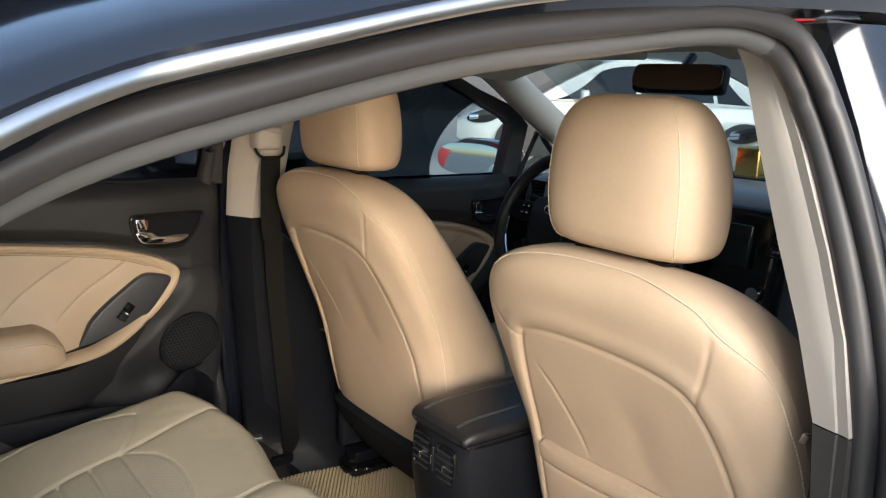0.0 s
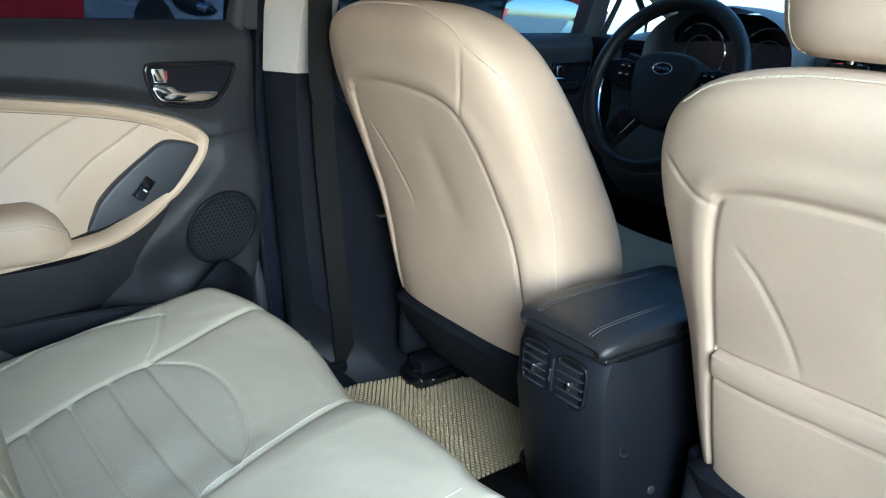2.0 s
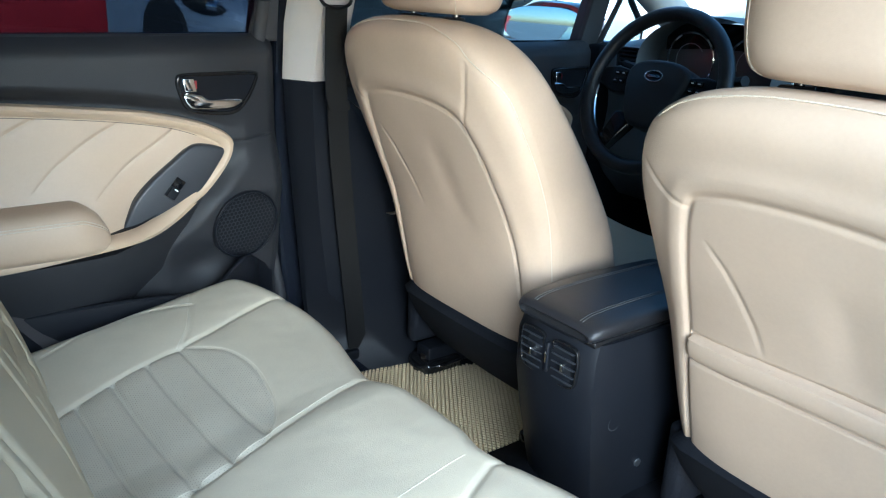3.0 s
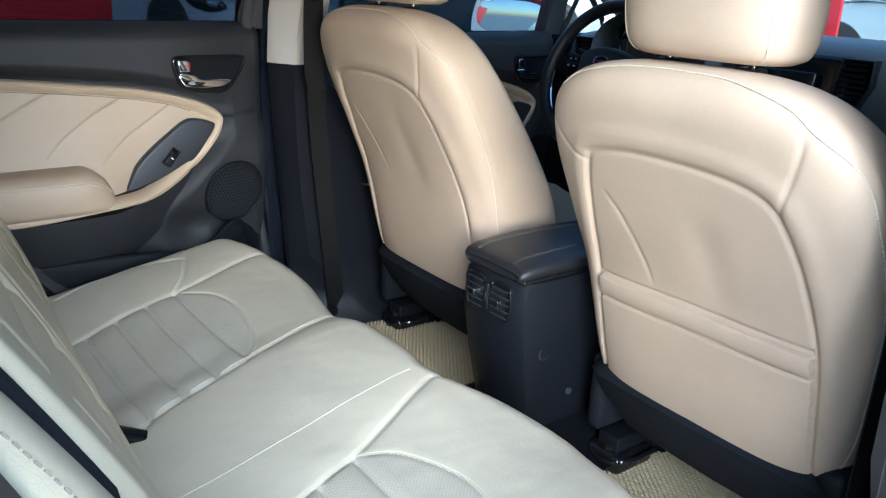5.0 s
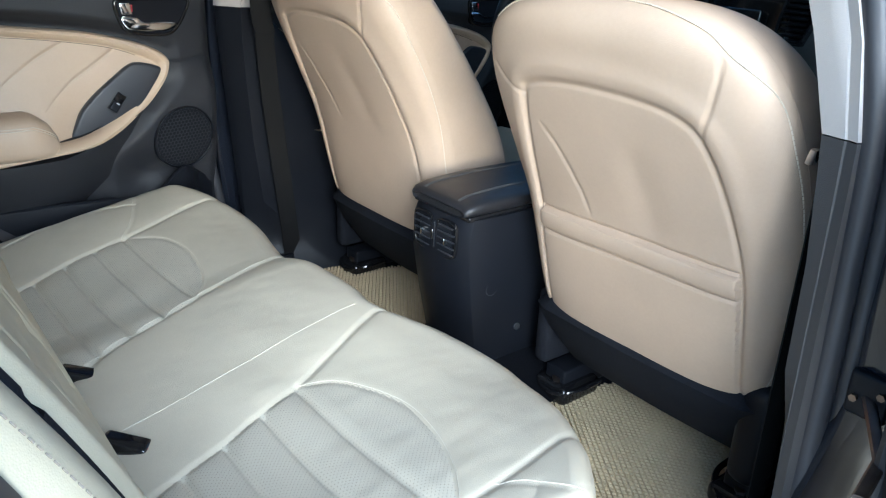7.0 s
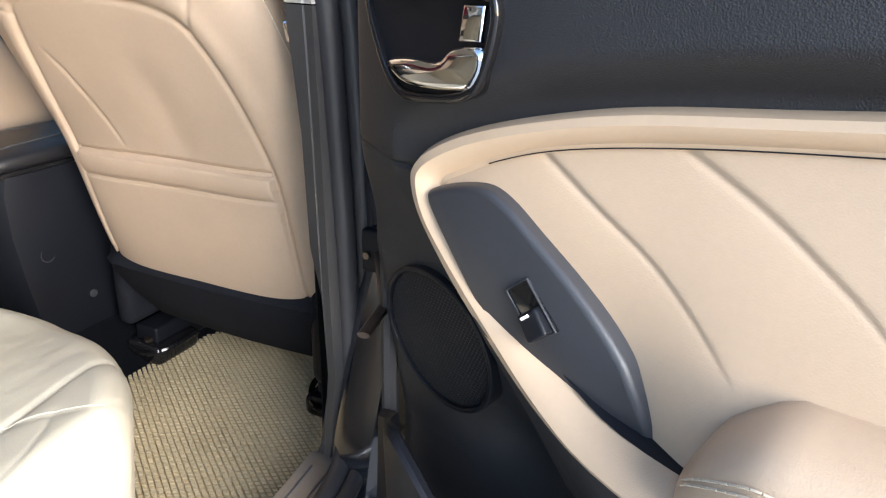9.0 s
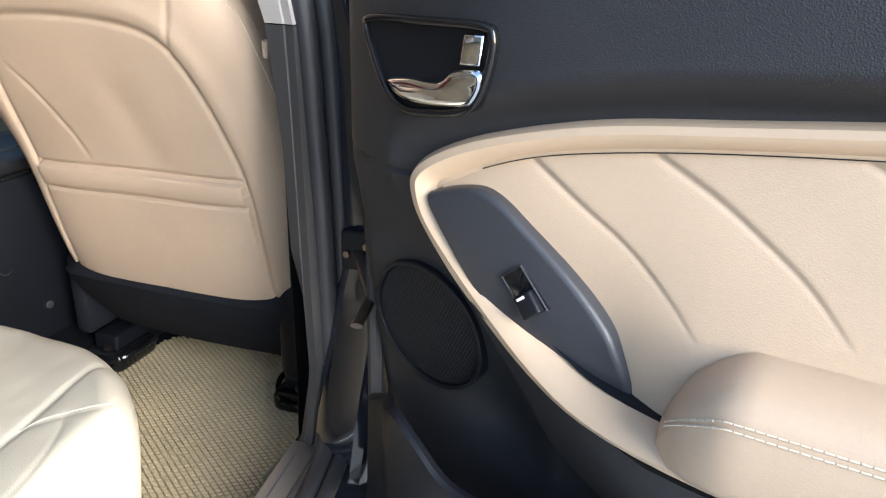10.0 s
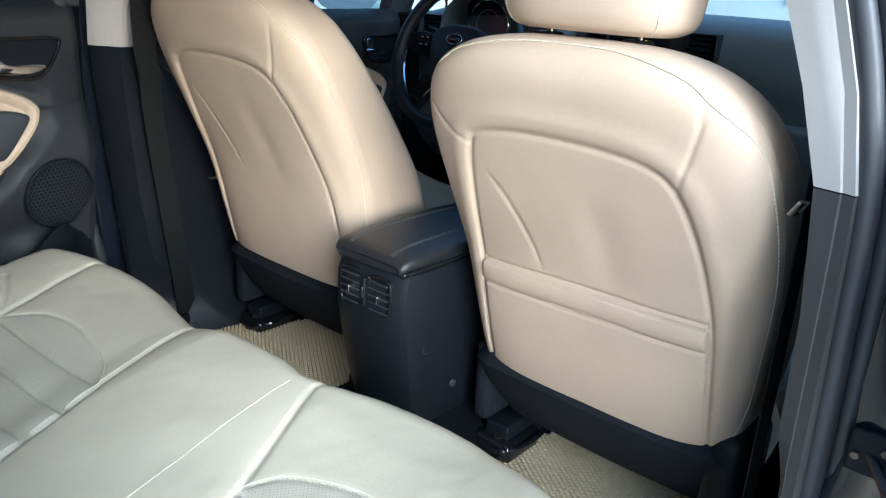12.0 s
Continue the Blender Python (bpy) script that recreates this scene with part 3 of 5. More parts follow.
def rear_backrest(rest):
    us = [-0.55 + 1.11 * i / 160 for i in range(161)]
    zs = [0.40 + 0.58 * i / 60 for i in range(61)]

    def f(x, z):
        y = back_y(z)
        a = abs(x - 0.01)
        y += 0.010 * step(a - 0.46, 0.12) * bump(z - 0.7, 0.5)
        for lo, hi in ((-0.45, -0.19), (0.21, 0.46)):
            din = min(x - lo, hi - x, 0.92 - z)
            y -= 0.008 * bump(din, 0.007)
            if din > 0:
                k = ((z - 0.48) / 0.07) % 1
                y -= 0.006 * bump(min(k, 1 - k) * 0.07, 0.008)
        y -= 0.010 * bump(x + 0.10, 0.008) + 0.010 * bump(x - 0.16, 0.008)
        y -= 0.10 * max(0, (z - 0.92) / 0.06) ** 2 + 0.05 * max(0, (a - 0.53) / 0.03) ** 2
        return (x, y, z)
    bm = sheet(f, us, zs)
    part("backrest", bm, BACK_CREAM, rest, "yellowish cream leather backrest")
    part("back_board", rbox((0.005, -1.16, 0.70), (1.10, 0.08, 0.62), 0.02, turn=Matrix.Rotation(radians(18), 4, "X")), DARK_CLOTH, rest)
    for s in (-1, 1):
        rows = []
        for i in range(25):
            t = i / 24
            z = 0.47 + 0.50 * t
            y = back_y(z) - 0.002 + 0.008 * math.sin(t * math.pi)
            k = min(1, t / 0.08, (1 - t) / 0.06) ** 0.5
            w = 0.052 * (0.3 + 0.7 * k)
            cx = 0.01 + s * (0.632 - 0.03 * t)
            rows.append([(cx + w * math.copysign(abs(math.cos(a)) ** 0.8, math.cos(a)), y - 0.075 + 0.075 * math.copysign(abs(math.sin(a)) ** 0.8, math.sin(a)) * (0.4 + 0.6 * k), z) for a in (2 * math.pi * j / 28 for j in range(28))])
        part("side_bolster", skin(rows), BACK_CREAM, rest, "cream leather side bolster")
        for off in (0.027,):
            drop = 0.075 * (1 - (1 - (off / 0.052) ** 2.5) ** 0.4)
            path = [(0.01 + s * ((0.632 - 0.03 * t) + off), back_y(0.47 + 0.5 * t) - 0.0015 + 0.008 * math.sin(t * math.pi) - drop, 0.47 + 0.5 * t) for t in (0.10 + 0.80 * k / 40 for k in range(41))]
            part("stitching", dashes(path, 0.0008, 0.0045, 0.0023), GREY_THREAD, rest, "grey thread seam")
        # Dark strip put in for the shade between backrest and bolster.
        gap = [(0.01 + s * 0.556, back_y(0.46 + 0.5 * t) - 0.008, 0.46 + 0.5 * t) for t in (k / 24 for k in range(25))]
        part("gap_shade", tube(gap, 0.008, 8), DARK_CLOTH, rest, "dark strip standing for the shaded gap beside the bolster")
    return rest


rear_backrest(rear_bench())


def buckle(x, y, turn):
    b = thing("seat_belt_buckle", "black plastic seat belt buckle with a red button", "buckle", "rear belt buckles", pose(x, y, 0.462, -12, 0, turn) @ Matrix.Diagonal((0.8, 0.8, 0.8, 1)))
    part("body", rbox((0, 0, 0.008), (0.036, 0.075, 0.022), 0.008), GLOSS_BLACK, b)
    part("button", rbox((0, 0.0345, 0.013), (0.018, 0.005, 0.007), 0.001), RED, b, "red release button")
    part("strap", rbox((0, -0.055, 0.004), (0.03, 0.06, 0.006), 0.002), WEBBING, b)


buckle(-0.043, -0.862, -33)
buckle(0.160, -0.860, -40)


# ---- doors ----
def door_outline():
    pts = [(0.74, 0.905, 0), (0.62, 0.905, 0), (0.50, 0.896, 0), (0.39, 0.884, 0), (0.31, 0.875, 0), (0.25, 0.863, 0), (0.19, 0.846, 0), (0.152, 0.829, 0), (0.132, 0.812, 0), (0.128, 0.795, 0),
           (0.139, 0.766, 0), (0.172, 0.724, 0), (0.212, 0.692, 0), (0.262, 0.662, 0), (0.320, 0.645, 0), (0.42, 0.640, 0), (0.55, 0.630, 0), (0.74, 0.635, 0)]
    return [tuple(p[:2]) for p in curve(pts, 4)]


def door_inner():
    pts = [(0.725, 0.882, 0), (0.62, 0.881, 0), (0.50, 0.872, 0), (0.39, 0.861, 0), (0.31, 0.850, 0), (0.25, 0.838, 0), (0.208, 0.824, 0), (0.178, 0.810, 0), (0.160, 0.800, 0), (0.160, 0.788, 0),
           (0.170, 0.768, 0), (0.198, 0.746, 0), (0.236, 0.715, 0), (0.280, 0.688, 0), (0.330, 0.668, 0), (0.42, 0.660, 0), (0.55, 0.656, 0), (0.725, 0.660, 0)]
    return [tuple(p[:2]) for p in curve(pts, 4)]


def ring_height(u, z):
    low = step(0.78 - z, 0.10)
    return 0.044 + low * 0.066 * step(u - 0.285, 0.15)


BROW = [(0.0, -0.017), (0.025, -0.007), (0.06, 0.010), (0.10, 0.026), (0.15, 0.041), (0.215, 0.052), (0.30, 0.055), (0.9, 0.055)]


def car_door(name, label, m, length, rear=True):
    """A car door seen from inside. u runs back from its front edge, w inwards; m is -1 for the mirrored side."""
    door = thing(name, label, "car door", "car doors")

    def P1(u, z, w):
        return (u, m * w, z)
    P = P1

    lift = 0.044 if m > 0 else 0.0

    def dip(u, z):
        rim = lerp([(0.0, 0.80), (0.13, 0.825), (0.19, 0.848), (0.25, 0.866), (0.39, 0.886), (0.74, 0.906)], u)
        brow = step(z - rim - 0.018, 0.016)
        up = lerp(BROW, u) * brow + min(0.026, lerp(BROW, u)) * (1 - brow)
        low = -0.009 + 0.2 * min(0, max(z, 0.50) - 0.70) + 0.22 * (min(u, 0.26) - 0.10)
        away = 0.705 * (0.128 - u) + 0.709 * (0.795 - z)
        low += lift * step(away - 0.022, 0.030) * (1 - step(u - 0.27, 0.10))
        w = low + (up - low) * step(z - 0.765, 0.05)
        w -= 0.04 * max(0, (0.045 - u) / 0.045) ** 2
        w -= 0.003 * bump(z - (0.803 + 0.06 * max(0, 0.10 - u)), 0.0018) * (1 if u < 0.13 else 0)
        w -= 0.035 * max(0, (z - 0.965) / 0.035) ** 2
        # scooped bottle bay under the speaker
        w -= 0.035 * bump(math.hypot((u - 0.20) / 1.2, z - 0.555), 0.05)
        return w
    us = [0.012 + (length - 0.012) * (i / 170) ** 1.35 for i in range(171)]
    zs = [0.33 + 0.67 * i / 190 for i in range(191)]
    bm = sheet(lambda u, z: P(u, z, dip(u, z)), us, zs)
    oc = [(0.066, 0.924), (0.078, 0.935), (0.150, 0.938), (0.206, 0.938), (0.218, 0.929), (0.216, 0.906), (0.206, 0.880), (0.189, 0.866), (0.150, 0.859), (0.122, 0.858), (0.102, 0.867), (0.081, 0.893)]
    wide = 1.13 if m > 0 else 1.0
    oc = [tuple(q[:2]) for q in curve([(0.066 + (a - 0.066) * wide, b, 0) for a, b in oc], 4, True)]
    mids = [f.calc_center_median() for f in bm.faces]
    hole = inside(np.array([q.x for q in mids]), np.array([q.z for q in mids]), inset(oc, 0.004))
    bm.faces.ensure_lookup_table()
    bmesh.ops.delete(bm, geom=[bm.faces[k] for k in np.nonzero(hole)[0]], context="FACES")
    part("door_card", bm, DARK, door, "dark grained door trim")
    # outer shell
    sec = [(-0.02, 0.30), (-0.05, 0.27), (-0.11, 0.30), (-0.155, 0.45), (-0.168, 0.65), (-0.160, 0.85), (-0.125, 0.985), (-0.085, 0.995), (-0.07, 0.97), (-0.07, 0.33)]
    rows = [[P(u, z, w - 0.012 * abs(2 * u / length - 1) ** 3) for w, z in sec] for u in [length * k / 12 for k in range(13)]]
    part("outer_shell", skin(rows), PAINT, door, "black painted door shell")
    part("door_seal", tube([P(0.02, z, -0.055) for z in [0.36 + 0.62 * k / 12 for k in range(13)]], 0.009, 8), RUBBER, door)
    # beige surround and leather insert
    o, i = door_outline(), door_inner()
    rows = []
    bm = bmesh.new()
    prof = [(0.0, -0.012), (0.0, 0.7), (0.12, 0.93), (0.35, 1.0), (0.60, 0.95), (0.85, 0.74), (1.0, 0.52), (1.0, -0.012)]
    for t, h in prof:
        row = []
        for (a, b), (c, d) in zip(o, i):
            u, z = a + (c - a) * t, b + (d - b) * t
            full = h + (0.95 - h) * 0.75 * step(a - 0.34, 0.10) * step(0.70 - b, 0.06)
            row.append(P(u, z, max(ring_height(a, b) * full, 0.0325 if b > 0.80 else 0.0285) if h > 0 else h))
        rows.append(row)
    part("surround", skin(rows, False), BEIGE_HARD, door, "beige moulded surround")
    # leather insert with slanted creases
    lines = [[(0.241, 0.836), (0.285, 0.807), (0.327, 0.780), (0.364, 0.747), (0.388, 0.722)], [(0.336, 0.855), (0.385, 0.829), (0.421, 0.805), (0.455, 0.779), (0.488, 0.744)], [(0.472, 0.869), (0.525, 0.841), (0.568, 0.814), (0.604, 0.786), (0.630, 0.755)]]

    def top_of(u):
        return lerp(sorted((a, b) for a, b in i if b > 0.79), u)

    def bottom_of(u):
        return lerp(sorted((a, b) for a, b in i if b < 0.795), u)

    cells = 430 if rear else 200
    us = [0.1605 + (0.725 - 0.1605) * k / cells for k in range(cells + 1)]
    vs = [k / 140 for k in range(141)]
    ends = [(bottom_of(u), top_of(u)) for u in us]
    U = np.array([us] * len(vs))
    Zg = np.array([[a + (b - a) * v for a, b in ends] for v in vs])
    rows = []
    dents = np.zeros(U.shape)
    for ln in lines:
        pts = [(p.x, p.y) for p in curve([(a, b, 0) for a, b in ln], 14)]
        k3 = np.clip((Zg - ln[-1][1]) / (ln[0][1] - ln[-1][1]), 0, 1)
        dist = line_distance(U, Zg, pts)
        over = np.interp(U, [q[0] for q in pts], [q[1] for q in pts]) < Zg
        dents += k3 ** 0.5 * (0.0015 * np.exp(-(dist / (0.0016 + 0.0016 * k3)) ** 2) + 0.0020 / (1 + np.exp(np.clip(np.where(over, dist, -dist) / 0.0011, -30, 30))) * np.exp(-dist / 0.012))
    for v, zr, dr in zip(vs, Zg, dents):
        rows.append([P(u, z, 0.032 + 0.005 * math.sin(v * math.pi) + 0.038 * step(u - 0.24, 0.24) * (1 - v) ** 3 * step(u - 0.345, 0.05) - d) for u, z, d in zip(us, zr, dr)])
    part("leather_insert", skin(rows, False), DOOR_LEATHER, door, "beige leather insert with slanted creases")
    joint = [P(a, b, 0.0345) for a, b in inset([p for p in i if p[1] > 0.80 and 0.185 < p[0] < 0.72], -0.001)][1:-1]
    part("insert_joint", tube(joint, 0.0005, 6), DARK_SMOOTH, door, "thin dark joint round the insert")
    cup0 = [(0.150, 0.79), (0.19, 0.742), (0.24, 0.700), (0.30, 0.664), (0.36, 0.640), (0.378, 0.640), (0.368, 0.685), (0.332, 0.700), (0.25, 0.76), (0.19, 0.80)]
    part("pull_cup", plate(cup0, P, 0.0, lambda a, b: 0.0335 if b < 0.70 else 0.030, 0.002), DARK_SMOOTH, door, "dark pull cup")
    # switch pod
    pod = [(0.150, 0.789), (0.162, 0.799), (0.198, 0.807), (0.221, 0.801), (0.248, 0.782), (0.287, 0.752), (0.318, 0.722), (0.332, 0.700), (0.353, 0.648), (0.324, 0.640), (0.283, 0.650), (0.247, 0.672), (0.205, 0.712), (0.166, 0.762)]
    podc = [tuple(p[:2]) for p in curve([(a, b, 0) for a, b in pod], 4, True)]

    def podh(u, z):
        return 0.044 + 0.014 * step(u - 0.25, 0.2) - 0.008 * step(0.672 - z, 0.04)
    bm = plate(podc, lambda a, b, h: P(a, b, h), 0.0, podh, 0.006)
    part("switch_pod", bm, POD, door, "smooth dark switch panel")
    sw = (0.251, 0.7295)
    t = Matrix.Rotation(radians(50), 4, "Y")
    hw = podh(*sw)
    well = [(sw[0] + a * 0.64 + b * 0.77, sw[1] - a * 0.77 + b * 0.64) for a, b in ((-0.021, -0.0115), (0.021, -0.0115), (0.021, 0.0115), (-0.021, 0.0115))]
    part("switch_well", plate(well, P, 0.02, lambda a, b: podh(a, b) + 0.0006, 0.0004), GLOSS_BLACK, door)
    part("switch_rim", ring(well, inset(well, 0.0016), P, 0.02, lambda a, b: podh(a, b) + 0.0018, 0.0006), POD, door)
    key = part("window_switch", rbox(P(sw[0] + 0.0062, sw[1] - 0.0074, hw + 0.0035), (0.021, 0.012, 0.0185), 0.003, turn=t @ Matrix.Rotation(radians(10 * m), 4, "Z")), DARK_SMOOTH, door)
    part("switch_mark", rbox(P(sw[0] + 0.001, sw[1] - 0.0012, hw + 0.0100), (0.0022, 0.0014, 0.0068), 0, turn=t), WHITE_INK, key, "white mark")
    # dark wall of the pull cup
    low = [(a, b) for a, b in i if b < 0.785 and a < 0.395]
    inn = inset(i, 0.0012)
    low2 = [q for q, (a, b) in zip(inn, i) if b < 0.785 and a < 0.395]
    part("cup_wall", skin([[P(a, b, ring_height(a, b) * 0.66) for a, b in low], [P(a, b, ring_height(a, b) * 0.62) for a, b in low2], [P(a, b, 0.01) for a, b in low2]], False), DARK_SMOOTH, door, "dark wall of the pull cup")
    # armrest pad
    rows = []
    for k in range(29):
        s = k / 28
        u = 0.380 + (0.36 if rear else 0.17) * s
        e = min(1, s / 0.13) ** 0.55
        w0, w1 = 0.018, 0.020 + 0.102 * (0.70 + 0.30 * e)
        z0, z1 = 0.640, 0.640 + 0.090 * (0.45 + 0.55 * e)
        row = []
        for q in range(24):
            a = 2 * math.pi * q / 24
            ca, sa = math.copysign(abs(math.cos(a)) ** 0.55, math.cos(a)), math.copysign(abs(math.sin(a)) ** 0.6, math.sin(a))
            row.append(P(u, (z0 + z1) / 2 + (z1 - z0) / 2 * sa, (w0 + w1) / 2 + (w1 - w0) / 2 * ca))
        rows.append(row)
    part("armrest", skin(rows), DOOR_LEATHER, door, "padded beige leather armrest")
    for turn in (24, 17):
        path = []
        for k in range(41):
            u = 0.386 + (0.34 if rear else 0.15) * (k / 40) ** 1.5
            e = min(1, (u - 0.380) / (0.36 if rear else 0.17) / 0.13) ** 0.55
            hw, hz = (0.002 + 0.102 * (0.70 + 0.30 * e)) / 2, 0.045 * (0.45 + 0.55 * e)
            path.append(P(u, 0.640 + hz + hz * math.sin(radians(turn)) ** 0.6, 0.018 + hw + hw * math.cos(radians(turn)) ** 0.55 + 0.0004))
        part("stitching", dashes(path, 0.0009), THREAD, door, "pale double seam")
    # lower dark wedge below the armrest
    rows = []
    for k in range(21):
        u = 0.20 + (length - 0.22 if rear else 0.40) * k / 20
        top = 0.632 + 0.075 * max(0, (0.38 - u) / 0.18) ** 1.4
        e = step(u - 0.27, 0.22)
        k5 = 0.50 * (1 - k / 20)
        rows.append([P(u + k5 * dz, top - dz, w) for dz, w in ((0, -0.005), (0, 0.030 + 0.070 * e), (0.02, 0.026 + 0.070 * e), (0.07, 0.014 + 0.056 * e), (0.14, 0.004 + 0.028 * e), (0.20, -0.03))])
    part("lower_wedge", skin(rows, False), DARK, door)
    # speaker grille
    cu, cz, r = (0.106, 0.631, 0.074) if m > 0 else (0.116, 0.633, 0.073)
    P = lambda u, z, w: P1(u, z, w + lift - 0.009 + 0.2 * (z - 0.70) + 0.22 * (u - 0.10))
    c = [(cu + r * math.cos(a), cz + r * math.sin(a)) for a in (2 * math.pi * k / 56 for k in range(56))]
    ci = [(cu + (r - 0.005) * math.cos(a), cz + (r - 0.005) * math.sin(a)) for a in (2 * math.pi * k / 56 for k in range(56))]
    sp = part("speaker_grille", ring(c, ci, P, -0.03, 0.008, 0.002), DARK_SMOOTH, door, "round dark speaker grille")
    part("backing", plate(ci, P, -0.03, 0.003, 0.001), DARK_SMOOTH, sp)
    bm = bmesh.new()
    p = 0.0088 if m > 0 else 0.0040
    for a in range(-22, 23):
        for b in range(-22, 23):
            x, y = p * (a + 0.5 * (b % 2)), p * b * 0.866
            if math.hypot(x, y) > r - 0.008:
                continue
            for q in range(6):
                a0, a1 = math.radians(60 * q + 30), math.radians(60 * q + 90)
                R, S = p * 0.577, p * 0.46
                w0 = 0.0045
                pts = [(R, a0, w0), (R, a1, w0), (S, a1, w0 - 0.0003), (S, a0, w0 - 0.0003)]
                bm.faces.new([bm.verts.new(P(cu + x + rr * math.cos(t), cz + y + rr * math.sin(t), w)) for rr, t, w in pts])
    tagged(part("mesh", bm, DARK, sp), kind="stuff")
    P = P1
    # map pocket with a bottle bay
    rows = []
    for k in range(65):
        s = (k / 64) ** 1.5
        u = 0.035 + (length - 0.09) * s
        zt = lerp([(0, 0.52), (0.056, 0.545), (0.09, 0.565), (0.127, 0.575), (0.172, 0.558), (0.218, 0.533), (0.275, 0.526), (0.40, 0.530), (1, 0.535)], s)
        w = lerp([(0, -0.02), (0.056, 0.005), (0.09, 0.040), (0.127, 0.060), (0.172, 0.070), (0.218, 0.075), (0.30, 0.078), (0.5, 0.06), (1, 0.05)], s)
        rows.append([P(u, 0.36, 0.0), P(u, 0.40, w * 0.8), P(u, zt - 0.02, w), P(u, zt - 0.004, w), P(u, zt, w - 0.004), P(u, zt, w - 0.010), P(u, zt - 0.005, w - 0.014), P(u, 0.42, w * 0.6 - 0.014)])
    part("map_pocket", skin(rows, False), DARK_SMOOTH, door, "dark plastic map pocket")
    # inside pull
    Q = lambda u, z, w: P1(u, z, w + lerp(BROW, u) - 0.008)
    hd = part("handle_bezel", ring(oc, inset(oc, 0.007), Q, -0.01, 0.016, 0.003), GLOSS_BLACK, door, "gloss black bezel")
    ic = inset(oc, 0.007)
    part("handle_bowl", plate(ic, Q, 0.010, -0.014, 0.006), DARK_SMOOTH, hd)
    lever = [(0.099, 0.884), (0.130, 0.889), (0.165, 0.890), (0.180, 0.900), (0.205, 0.903), (0.209, 0.890), (0.200, 0.876), (0.185, 0.872), (0.150, 0.869), (0.124, 0.869), (0.106, 0.874)]
    lever = [tuple(q[:2]) for q in curve([(0.066 + (a - 0.066) * wide, b, 0) for a, b in lever], 4, True)]
    part("handle", plate(lever, Q, -0.005, lambda a, b: 0.016 + 0.004 * math.sin((a - 0.11) * 30), 0.006), CHROME, hd, "chrome pull handle")
    tab = [(0.066 + (a - 0.066) * wide, b) for a, b in ((0.186, 0.905), (0.206, 0.906), (0.209, 0.929), (0.190, 0.929))]
    part("lock_tab", plate(tab, Q, -0.01, 0.017, 0.003), CHROME, hd, "chrome lock tab")
    if m > 0:
        part("lock_mark", rbox(Q(0.066 + (0.1855 - 0.066) * wide, 0.917, 0.008), (0.002, 0.012, 0.014), 0.0005), RED, hd, "red unlocked mark")
    return door, P


def lean_w(z):
    """How far the side windows lean inwards."""
    return -0.045 + 0.165 * max(0, (z - 1.0) / 0.29)


def leaned(outline, y0, dz=0.0):
    """Draws an upright outline in as the glass leans, to fit the camera's view."""
    out = []
    for u, z in outline:
        k = max(0, (z + dz - 1.0) / 0.29)
        out.append((u + 0.055 * k * (y0 - u + 0.974), z - 0.055 * k * (z + dz - 1.167)))
    return out


def window_of(door, P, outline, inner, glass, y0, dz=0.0):
    """Window frame and tinted pane above the belt line of a door."""
    outline, inner = leaned(outline, y0, dz), leaned(inner, y0, dz)
    f = lambda a, b, h: P(a, b, lean_w(b) + h)
    part("window_frame", ring(outline, inner, f, -0.03, 0.012, 0.006), RUBBER, door, "black window frame")
    rows = [[f(a, b, 0.0) for a, b in inner], [f(a, b, -0.004) for a, b in inner]]
    part("window_pane", skin(rows), glass, door, "tinted glass")


def rear_window_lines():
    o = [(0.00, 0.985), (0.005, 1.10), (0.012, 1.25), (0.03, 1.300), (0.08, 1.312), (0.20, 1.310), (0.33, 1.290), (0.45, 1.255), (0.56, 1.205), (0.66, 1.14), (0.74, 1.07), (0.78, 1.01), (0.78, 0.985)]
    i = [(0.050, 1.000), (0.048, 1.10), (0.042, 1.24), (0.050, 1.270), (0.085, 1.282), (0.20, 1.280), (0.32, 1.262), (0.44, 1.228), (0.54, 1.180), (0.63, 1.12), (0.70, 1.06), (0.73, 1.015), (0.73, 1.000)]
    return o, i


LEFT = Matrix(((0, 1, 0, -0.700), (-1, 0, 0, -0.345), (0, 0, 1, 0), (0, 0, 0, 1)))
door_l, P = car_door("rear_car_door", "closed rear car door with charcoal trim and beige leather insert", 1, 0.80)
window_of(door_l, P, *rear_window_lines(), TINT, -0.345)
door_l.matrix_basis = LEFT
door_r, P = car_door("rear_car_door", "wide open rear car door with charcoal trim and beige leather insert", -1, 0.80)
window_of(door_r, P, *rear_window_lines(), TINT, -0.345)
ANG = radians(-12.4)
door_r.matrix_basis = Matrix.Translation((0.784 + 0.040 * 0.215, -0.429 + 0.040 * 0.977, 0)) @ Matrix.Rotation(ANG, 4, "Z")
door_f, P = car_door("front_car_door", "closed front car door with dark trim and beige insert", 1, 0.92, False)
fo = [(0.03, 0.985), (0.03, 1.16), (0.10, 1.215), (0.25, 1.262), (0.351, 1.302), (0.46, 1.332), (0.58, 1.348), (0.72, 1.350), (0.86, 1.346), (0.90, 1.32), (0.905, 1.15), (0.90, 0.985)]
fi = [(0.095, 1.000), (0.098, 1.160), (0.13, 1.182), (0.25, 1.228), (0.351, 1.270), (0.46, 1.302), (0.58, 1.318), (0.72, 1.320), (0.84, 1.316), (0.862, 1.295), (0.866, 1.15), (0.862, 1.000)]
fo, fi = [(a - 0.04, b - 0.010) for a, b in fo], [(a - 0.04, b - 0.010) for a, b in fi]
window_of(door_f, P, fo, fi, CLEAR, 0.615, -0.022)
qo = [(-0.19, 0.985), (-0.165, 1.035), (-0.06, 1.105), (-0.014, 1.130), (-0.014, 0.985)]
